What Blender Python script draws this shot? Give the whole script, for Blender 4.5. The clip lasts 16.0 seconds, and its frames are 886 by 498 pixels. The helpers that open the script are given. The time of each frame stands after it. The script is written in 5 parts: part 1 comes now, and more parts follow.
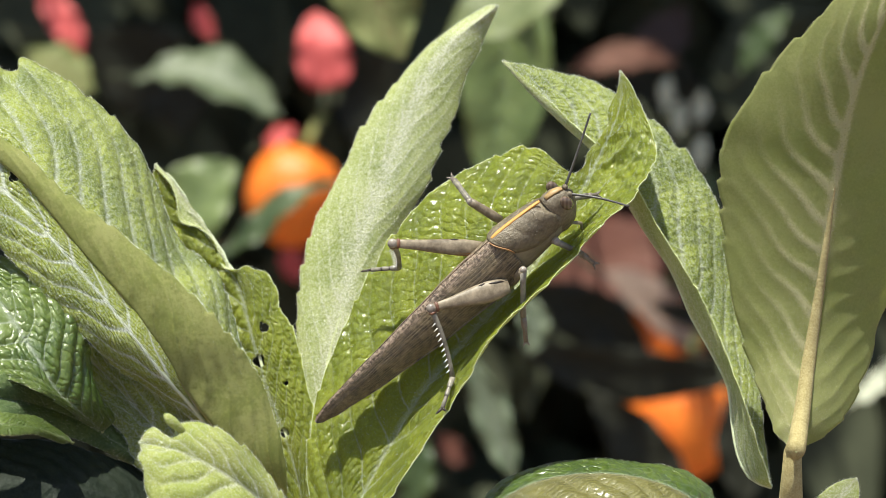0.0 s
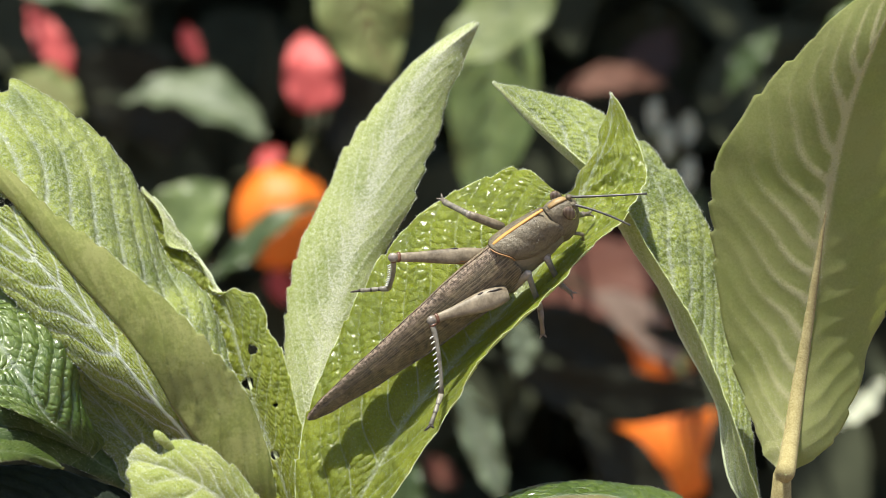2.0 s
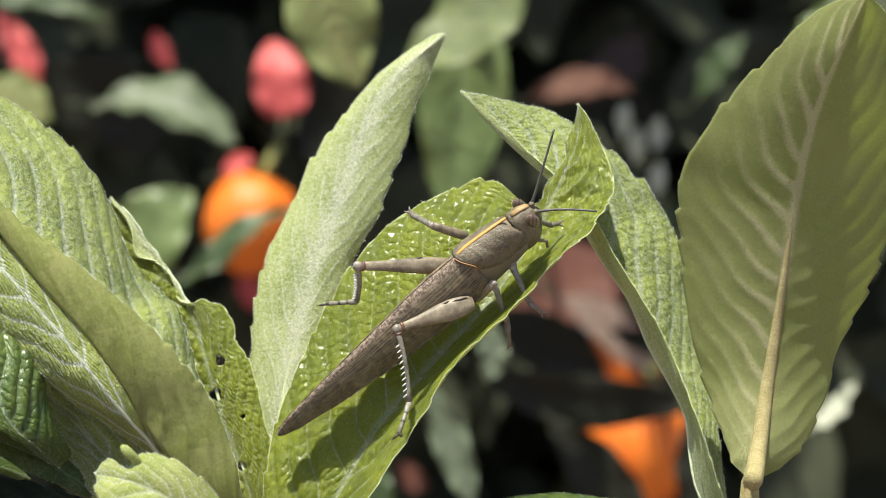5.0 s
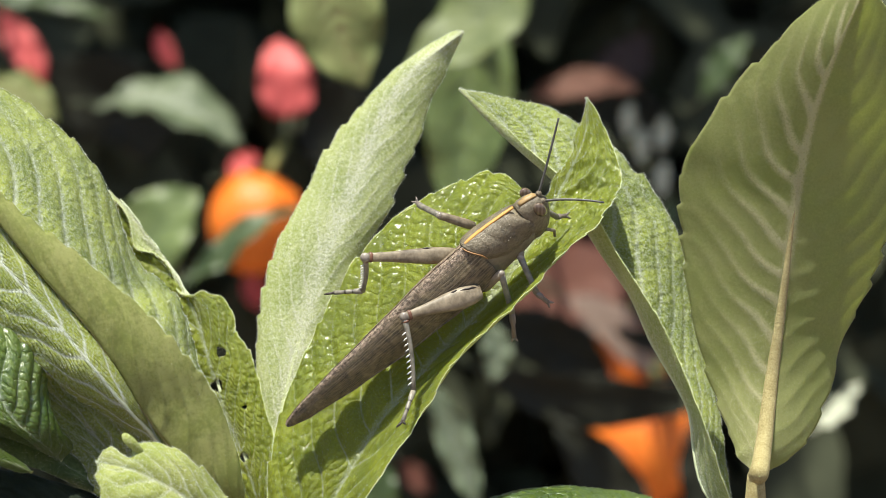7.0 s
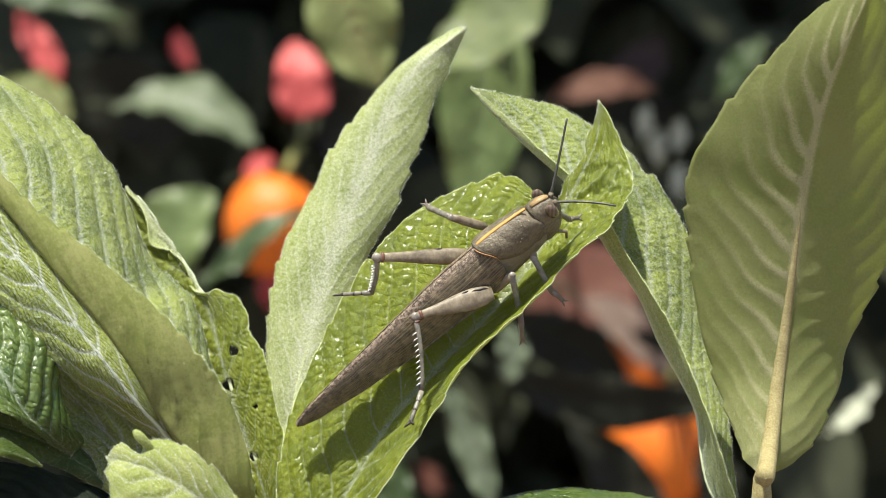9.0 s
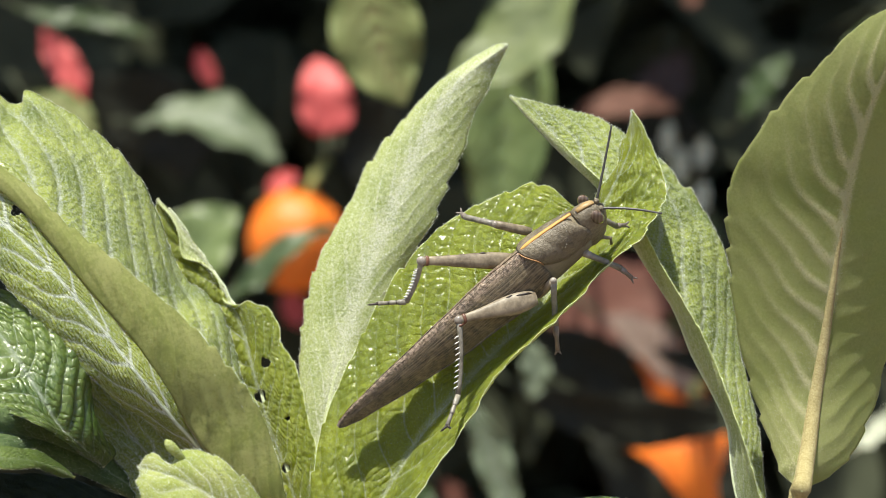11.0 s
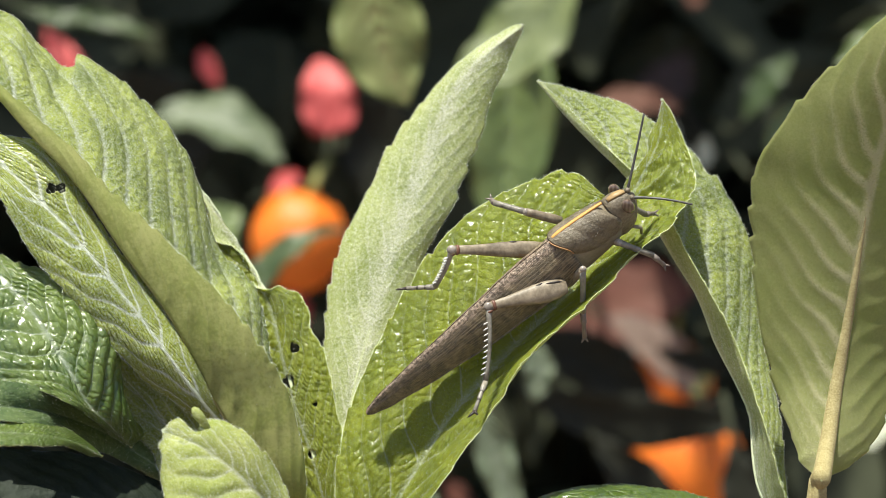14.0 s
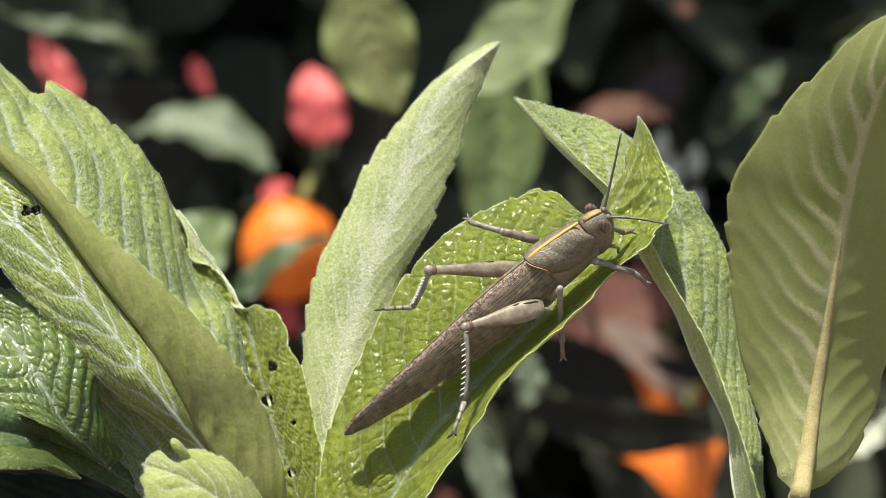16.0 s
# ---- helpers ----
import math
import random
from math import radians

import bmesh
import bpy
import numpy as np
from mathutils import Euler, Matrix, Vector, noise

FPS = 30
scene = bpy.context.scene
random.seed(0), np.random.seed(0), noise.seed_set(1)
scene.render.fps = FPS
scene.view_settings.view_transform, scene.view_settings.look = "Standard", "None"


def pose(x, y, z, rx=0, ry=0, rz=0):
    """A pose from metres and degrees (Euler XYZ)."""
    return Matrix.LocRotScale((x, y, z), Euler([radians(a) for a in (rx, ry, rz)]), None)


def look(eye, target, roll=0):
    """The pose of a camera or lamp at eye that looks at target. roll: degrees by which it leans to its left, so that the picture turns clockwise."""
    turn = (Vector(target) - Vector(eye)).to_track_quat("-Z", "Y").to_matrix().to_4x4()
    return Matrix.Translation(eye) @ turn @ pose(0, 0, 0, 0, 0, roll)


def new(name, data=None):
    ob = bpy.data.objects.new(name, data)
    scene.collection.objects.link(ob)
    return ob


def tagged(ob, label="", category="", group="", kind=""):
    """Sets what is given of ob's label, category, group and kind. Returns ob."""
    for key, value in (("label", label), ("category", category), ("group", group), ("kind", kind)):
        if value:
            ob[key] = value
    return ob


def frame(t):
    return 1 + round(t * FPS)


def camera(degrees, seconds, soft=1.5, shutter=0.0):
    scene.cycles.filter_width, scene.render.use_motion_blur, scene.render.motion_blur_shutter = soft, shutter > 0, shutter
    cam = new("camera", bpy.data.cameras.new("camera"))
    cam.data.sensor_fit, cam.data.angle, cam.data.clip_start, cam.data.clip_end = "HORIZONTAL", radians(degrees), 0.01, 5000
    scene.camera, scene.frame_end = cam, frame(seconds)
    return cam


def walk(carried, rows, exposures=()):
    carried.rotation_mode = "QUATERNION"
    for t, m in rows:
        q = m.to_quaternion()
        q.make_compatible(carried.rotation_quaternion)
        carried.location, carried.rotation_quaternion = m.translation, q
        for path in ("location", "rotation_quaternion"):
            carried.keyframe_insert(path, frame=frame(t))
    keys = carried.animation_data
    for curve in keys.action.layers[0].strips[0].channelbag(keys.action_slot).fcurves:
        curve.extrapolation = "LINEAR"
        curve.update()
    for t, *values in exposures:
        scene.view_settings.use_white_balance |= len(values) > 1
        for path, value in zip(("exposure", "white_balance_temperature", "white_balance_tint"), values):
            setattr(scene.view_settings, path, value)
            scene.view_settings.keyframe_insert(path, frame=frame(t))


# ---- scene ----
# ---- the place: a loquat shoot in the sun, close to, with a shaded garden behind ----
EYE = Vector((0, 0, 1.25))
TILT = 15.0                     # degrees below the level
REACH = 0.55                    # metres from the eye to the shoot
STEP = 2 * REACH * math.tan(radians(9)) / 1568      # one step of the plan's grid, about a ninth of a millimetre
RIGHT = Vector((1, 0, 0))
AHEAD = Vector((0, math.cos(radians(TILT)), -math.sin(radians(TILT))))
UP = RIGHT.cross(AHEAD)

cam = camera(18, 16.0, soft=0.8)
cam.data.dof.use_dof = True
cam.data.dof.focus_distance = REACH - 0.012
cam.data.dof.aperture_fstop = 18
# seconds, turn to the left and turn upwards, in thousandths of a radian
AIM = [(0, 0.00, 0.00), (0.5, -0.27, 1.68), (1, 1.14, 2.49), (1.5, -1.01, 4.65), (2, -4.24, 7.81), (2.5, -9.56, 8.42), (3, -8.82, 5.93), (3.5, -7.74, 6.40), (4, -14.14, 8.89), (6.5, -15.15, 9.97), (7, -13.33, 9.63), (7.5, -9.97, 9.36), (8, -7.41, 9.90), (8.5, -7.74, 9.56), (11, 0.61, 16.30), (11.5, 4.71, 16.57), (12, 5.72, 17.04), (12.5, 5.12, 17.85), (13, 6.13, 18.59), (13.5, 4.85, 17.71), (14, 1.62, 16.36), (14.5, 0.74, 16.50), (15, -1.14, 17.51), (15.5, 0.94, 18.11), (16, -1.75, 19.26)]
walk(cam, [(t, pose(*EYE, 90 - TILT + math.degrees(b / 1000), 0, math.degrees(a / 1000 / math.cos(radians(TILT)))))
           for t, a, b in AIM])

# ---- light ----
SUN = (RIGHT * -0.15 + UP * 0.90 - AHEAD * 0.38).normalized()
sky = bpy.data.worlds.new("sky")
scene.world = sky
sky.use_nodes = True
air = sky.node_tree.nodes.new("ShaderNodeTexSky")
air.sky_type, air.sun_disc = "NISHITA", False
air.dust_density, air.ozone_density = 2.0, 1.0
air.sun_elevation = math.asin(SUN.z)
air.sun_rotation = math.atan2(SUN.x, SUN.y)
sky.node_tree.nodes["Background"].inputs["Strength"].default_value = 0.10
sky.node_tree.links.new(air.outputs[0], sky.node_tree.nodes["Background"].inputs["Color"])
sun = new("sun", bpy.data.lights.new("sun", "SUN"))
sun.data.energy, sun.data.angle, sun.data.color = 5.0, radians(0.53), (0.98, 0.965, 0.84)
sun.matrix_world = look(SUN * 5, (0, 0, 0))
scene.view_settings.exposure = 0.73


# ---- geometry helpers ----
def at(x, y, w=0.0):
    """A place: x and y on the plan's grid, w millimetres in front of the plan's plane."""
    d = REACH - w / 1000
    return EYE + AHEAD * d + (RIGHT * (x - 784) + UP * (441 - y)) * (STEP * d / REACH)


def way(r, u, f):
    """A direction: to the right, up, and forward to the viewer."""
    return (RIGHT * r + UP * u - AHEAD * f).normalized()


def thing(name, place, label, category, group="", kind=""):
    ob = new(name)
    ob.location = place
    ob.empty_display_size = 0.01
    return tagged(ob, label, category, group, kind)


def mesh_of(name, verts, faces, mats, slots=None, uvs=None, smooth=True):
    me = bpy.data.meshes.new(name)
    me.from_pydata([tuple(v) for v in verts], [], [tuple(f) for f in faces])
    for m in mats:
        me.materials.append(m)
    if slots is not None:
        me.polygons.foreach_set("material_index", np.array(slots, dtype=np.int32))
    if uvs is not None:
        layer = me.uv_layers.new(name="blade")
        loops = np.zeros(len(me.loops), dtype=np.int32)
        me.loops.foreach_get("vertex_index", loops)
        layer.data.foreach_set("uv", np.asarray(uvs, dtype=np.float32)[loops].ravel())
    if smooth:
        me.polygons.foreach_set("use_smooth", np.ones(len(me.polygons), dtype=bool))
    me.update()
    return me


def part(name, data, material, parent, label="", origin=None):
    """Links a bmesh or mesh, in world coordinates, as one mesh object under a thing or a part."""
    if isinstance(data, bmesh.types.BMesh):
        me = bpy.data.meshes.new(name)
        data.to_mesh(me)
        data.free()
        me.polygons.foreach_set("use_smooth", np.ones(len(me.polygons), dtype=bool))
    else:
        me = data
    if material is not None:
        me.materials.clear()
        me.materials.append(material)
    ob = new(name, me)
    start = Vector(origin) if origin is not None else Vector((0, 0, 0))
    if origin is not None:
        me.transform(Matrix.Translation(-start))
    ob.matrix_basis = Matrix.Translation(start)
    if parent is not None:
        ob.parent = parent
        up_chain = parent.matrix_basis.copy()
        above = parent.parent
        while above is not None:
            up_chain = above.matrix_basis @ up_chain
            above = above.parent
        ob.matrix_basis = up_chain.inverted() @ Matrix.Translation(start)
    if label:
        ob["label"] = label
    return ob


def tube(points, radii, sides=10, caps=True, squash=None):
    """A bmesh: a round limb through the points. squash: a direction and a factor that flattens it."""
    bm = bmesh.new()
    rings, pts = [], [Vector(p) for p in points]
    side = None
    for i, p in enumerate(pts):
        t = (pts[min(i + 1, len(pts) - 1)] - pts[max(i - 1, 0)]).normalized()
        if side is None:
            side = t.orthogonal().normalized()
        side = (side - t * side.dot(t)).normalized()
        other = t.cross(side)
        ring = []
        for k in range(sides):
            a = 2 * math.pi * k / sides
            o = side * math.cos(a) * radii[i] + other * math.sin(a) * radii[i]
            if squash:
                o -= squash[0] * o.dot(squash[0]) * (1 - squash[1])
            ring.append(bm.verts.new(p + o))
        rings.append(ring)
    for a, b in zip(rings, rings[1:]):
        for k in range(sides):
            bm.faces.new((a[k], a[(k + 1) % sides], b[(k + 1) % sides], b[k]))
    if caps:
        bm.faces.new(rings[0][::-1])
        bm.faces.new(rings[-1])
    bmesh.ops.recalc_face_normals(bm, faces=bm.faces)
    return bm


def ball(place, r, squash=None, level=2):
    bm = bmesh.new()
    bmesh.ops.create_icosphere(bm, subdivisions=level, radius=1)
    for v in bm.verts:
        o = v.co * r
        if squash:
            o -= squash[0] * o.dot(squash[0]) * (1 - squash[1])
        v.co = Vector(place) + o
    return bm


def join(bms):
    out = bmesh.new()
    for b in bms:
        me = bpy.data.meshes.new("joined")
        b.to_mesh(me)
        b.free()
        out.from_mesh(me)
        bpy.data.meshes.remove(me)
    return out


def eased(pairs, s):
    """A smooth value from a short list of (s, value)."""
    for (s0, a), (s1, b) in zip(pairs, pairs[1:]):
        if s <= s1:
            f = max(0.0, min(1.0, (s - s0) / (s1 - s0)))
            f = f * f * (3 - 2 * f) * 0.45 + f * 0.55
            return a + (b - a) * f
    return pairs[-1][1]


def smooth_line(points, s):
    """A place at s from 0 to 1 along a smooth line through the points, by its length."""
    lens = [0.0]
    for a, b in zip(points, points[1:]):
        lens.append(lens[-1] + (b - a).length)
    d = max(0.0, min(1.0, s)) * lens[-1]
    i = 0
    while i < len(points) - 2 and lens[i + 1] < d:
        i += 1
    f = (d - lens[i]) / max(1e-9, lens[i + 1] - lens[i])
    p1, p2 = points[i], points[i + 1]
    p0 = points[i - 1] if i else p1 + (p1 - p2)
    p3 = points[i + 2] if i + 2 < len(points) else p2 + (p2 - p1)
    span = lens[i + 1] - lens[i]
    m1 = (p2 - p0) * (span / max(1e-9, span + (p1 - p0).length))
    m2 = (p3 - p1) * (span / max(1e-9, span + (p3 - p2).length))
    g = 1 - f
    return p1 * (1 + 2 * f) * g * g + m1 * f * g * g + p2 * f * f * (3 - 2 * f) - m2 * f * f * g


def leaf_grid(rib, left, right, belly=(0, 0), veins=13, lean=3.2, quilt=0.5, teeth=0.0, n_teeth=22, wave=0.0, rough=0.1, pucker=0.0, crinkle=0.0, nu=110, nv=20, seed=1):
    """The net of a blade between its midrib and its two margins: rows of (place, normal, s, across)."""
    rng = random.Random(seed)
    phase = [rng.uniform(0, 6.28) for _ in range(6)]
    grid = []
    for i in range(nu + 1):
        s = i / nu
        p = smooth_line(rib, s)
        t = (smooth_line(rib, min(1, s + 0.01)) - smooth_line(rib, max(0, s - 0.01))).normalized()
        row = []
        for j in range(-nv, nv + 1):
            v = abs(j) / nv
            k = 1 if j > 0 else 0
            out = smooth_line(right if k else left, s) - p
            width = max(out.length, 1e-5)
            out = out / width
            nn = out.cross(t) if k else t.cross(out)
            if nn.length < 1e-4:
                nn = -AHEAD
            nn = nn.normalized()
            tooth = 0.0
            if teeth:
                q = (s * n_teeth + 0.3 * k + 0.35 * math.sin(s * 17 + phase[5])) % 1.0
                tooth = teeth * (q - 0.35) * max(0.0, v - 0.86) / 0.14 * min(1.0, 4 * s, 5 * (1 - s)) * (0.7 + 0.5 * math.sin(s * 23 + phase[4]))
            ph = s * veins - v * lean * (0.55 + 0.45 * v) + 0.22 * math.sin(s * 9 + phase[0]) + 0.10 * math.sin(v * 6 + s * 31 + phase[3])
            cell = abs(math.sin(math.pi * ph)) ** 0.7
            body_ = min(1.0, (width * 75) ** 1.5)
            tipward = max(0.0, min(1.0, (s - 0.7) / 0.12)) * crinkle
            lift = quilt * (1 - 0.75 * tipward) * (cell - 0.6) * min(1.0, v * 4) * (1.1 - 0.6 * v) * body_
            lift += belly[k] * 4 * v * (1 - v) * min(1.0, 6 * s, 6 * (1 - s))
            lift += wave * v ** 3 * math.sin(s * 21 + phase[1] + 1.5 * k) + wave * 0.6 * v * v * math.sin(s * 9 + phase[2])
            place = p + out * (v * width + tooth / 1000)
            q3 = place * 260
            lift += (rough + 0.3 * tipward) * (noise.noise(q3 * 2.2) + 0.6 * noise.noise(q3 * 5.1)) * body_
            if pucker:
                u2 = v * 7 + 3.4 * noise.noise(q3 * 0.9) + 0.5 * math.sin(ph * 6.28)
                lift += pucker * (cell * (abs(math.sin(math.pi * u2)) ** 0.7 - 0.5) - 0.5 * abs(noise.noise(q3 * 3.1))) * min(1.0, v * 6) * body_
            row.append((place + t * (v * width * 0.06) + nn * (lift / 1000), nn, ph, 0.5 + 0.5 * j / nv))
        grid.append(row)
    # normals as the net really runs
    for i in range(nu + 1):
        for j in range(2 * nv + 1):
            a, b_ = grid[min(i + 1, nu)][j][0] - grid[max(i - 1, 0)][j][0], grid[i][min(j + 1, 2 * nv)][0] - grid[i][max(j - 1, 0)][0]
            n = b_.cross(a)
            c = grid[i][j]
            if n.length > 1e-14:
                n.normalize()
                grid[i][j] = (c[0], n, c[2], c[3])
    return grid


def leaf_mesh(grid, mats, thick=0.35, holes=(), right_slot=0):
    """The net as one closed blade: upper side, lower side and rim, with holes eaten through."""
    nu, m = len(grid) - 1, len(grid[0])
    nv = m // 2
    count = (nu + 1) * m
    verts = [c[0] for row in grid for c in row] + [c[0] - c[1] * (thick / 1000 * (1.0 - 0.55 * abs(c[3] * 2 - 1))) for row in grid for c in row]
    uvs = [(c[2], c[3]) for row in grid for c in row] * 2
    keep = np.ones((nu, 2 * nv), dtype=bool)
    for hx, hy, hw, hr in holes:
        h = at(hx, hy, hw)
        for i in range(nu):
            for j in range(2 * nv):
                d = (grid[i][j][0] + grid[i + 1][j + 1][0]) / 2 - h
                d -= AHEAD * d.dot(AHEAD)
                if d.length < hr / 1000 * (1 + 0.12 * math.sin(3 * math.atan2(d.dot(UP), d.dot(RIGHT)) + hx)):
                    keep[i, j] = False
    faces_out, slots = [], []
    for i in range(nu):
        for j in range(2 * nv):
            if not keep[i, j]:
                continue
            a, b, c, d = i * m + j, i * m + j + 1, (i + 1) * m + j + 1, (i + 1) * m + j
            faces_out += [(a, b, c, d), (a + count, d + count, c + count, b + count)]
            slots += [right_slot if j >= nv else 0, 1]
            for (e, g), (ii, jj) in (((a, b), (i - 1, j)), ((b, c), (i, j + 1)), ((c, d), (i + 1, j)), ((d, a), (i, j - 1))):
                if ii < 0 or jj < 0 or ii >= nu or jj >= 2 * nv or not keep[ii, jj]:
                    faces_out.append((e, e + count, g + count, g))
                    slots.append(2)
    return mesh_of("blade", verts, faces_out, mats, slots, uvs)


def down_mesh(grid, mat, amount, rim, size, seed, under=False, along_veins=0.6, zone=None, wide=0.000021):
    """Fine short hairs on a blade: some over the surface, more along the veins and the margin."""
    rng = random.Random(seed)
    nu, m = len(grid) - 1, len(grid[0])
    verts, faces = [], []

    def hair(p, d, side, length, wide):
        k = len(verts)
        verts.extend((p - side * wide, p + side * wide, p + d * length))
        faces.append((k, k + 1, k + 2))

    for n in range(amount + rim):
        i = rng.randrange(nu + 1)
        if n >= amount:
            j = 0 if rng.random() < 0.5 else m - 1
        else:
            j = rng.randrange(m)
            c = grid[i][j]
            v = abs(c[3] * 2 - 1)
            ph = c[2] % 1.0
            near = min(ph, 1 - ph) < (0.09 if zone else 0.12) or v < 0.08
            if zone and (i / nu + 0.5 * v > zone[0] * rng.uniform(0.5, 1.2) or (zone[1] * (j - m // 2) < -1 and rng.random() < 0.85)):
                continue
            if not near and not (zone and i / nu + 0.25 * v < 0.40 * rng.uniform(0.6, 1.1)) and rng.random() < along_veins:
                continue
        c = grid[i][j]
        o = grid[min(nu, i + 1)][j][0]
        p = c[0].lerp(o, rng.random())
        if n < amount:
            p += (grid[i][min(m - 1, j + 1)][0] - grid[i][j][0]) * rng.random()
        nrm = -c[1] if under else c[1]
        mess = Vector((rng.uniform(-1, 1), rng.uniform(-1, 1), rng.uniform(-1, 1)))
        if n >= amount:
            away = (c[0] - grid[i][m // 2][0])
            away = away.normalized() if away.length > 1e-6 else nrm
            d = (away * 0.9 + mess * 0.5).normalized()
        else:
            d = (nrm * 0.55 + mess * 0.75).normalized()
        if under:
            p = p - c[1] * 0.0003
        side = d.cross(Vector((rng.uniform(-1, 1), rng.uniform(-1, 1), rng.uniform(-1, 1)))).normalized()
        hair(p, d, side, size * rng.uniform(0.5, 1.3) / 1000, min(wide, 0.00002) if n >= amount else wide)
    return mesh_of("down", verts, faces, [mat], smooth=False)


def rib_tube(grid, s0, s1, r0, r1, sink, n=40):
    """The midrib as a rounded cord along the blade."""
    nu, mid = len(grid) - 1, len(grid[0]) // 2
    pts, rad = [], []
    for i in range(n + 1):
        c = grid[min(nu, int((s0 + (s1 - s0) * i / n) * nu))][mid]
        if pts and (c[0] - pts[-1]).length < 1e-6:
            continue
        pts.append(c[0] - c[1] * (sink / 1000))
        rad.append((r0 + (r1 - r0) * i / n) / 1000)
    return tube(pts, rad, 10)


# ---- materials ----
def material(name):
    m = bpy.data.materials.new(name)
    m.use_nodes = True
    nt = m.node_tree
    return m, nt, nt.nodes["Principled BSDF"], nt.nodes["Material Output"]


def link(nt, a, b):
    nt.links.new(a, b)


def node(nt, kind, **values):
    n = nt.nodes.new(kind)
    for k, v in values.items():
        n.inputs[k].default_value = v
    return n


def maths(nt, op, a, b=None):
    n = nt.nodes.new("ShaderNodeMath")
    n.operation = op
    for i, q in enumerate((a, b)):
        if q is None:
            continue
        if isinstance(q, (int, float)):
            n.inputs[i].default_value = q
        else:
            nt.links.new(q, n.inputs[i])
    return n.outputs[0]


def ramp(nt, fac, stops):
    n = nt.nodes.new("ShaderNodeValToRGB")
    while len(n.color_ramp.elements) < len(stops):
        n.color_ramp.elements.new(0.5)
    for e, (p, c) in zip(n.color_ramp.elements, stops):
        e.position, e.color = p, (*c, 1)
    nt.links.new(fac, n.inputs[0])
    return n.outputs[0]


def blend(nt, fac, a, b):
    n = nt.nodes.new("ShaderNodeMix")
    n.data_type = "RGBA"
    for sock, q in ((n.inputs[0], fac), (n.inputs[6], a), (n.inputs[7], b)):
        if isinstance(q, (int, float)):
            sock.default_value = q
        elif isinstance(q, tuple):
            sock.default_value = (*q, 1)
        else:
            nt.links.new(q, sock)
    return n.outputs[2]


def noise_tex(nt, scale, detail=3, rough=0.6, coords=None):
    n = node(nt, "ShaderNodeTexNoise", Scale=scale, Detail=detail, Roughness=rough)
    if coords is not None:
        nt.links.new(coords, n.inputs["Vector"])
    return n.outputs["Fac"]


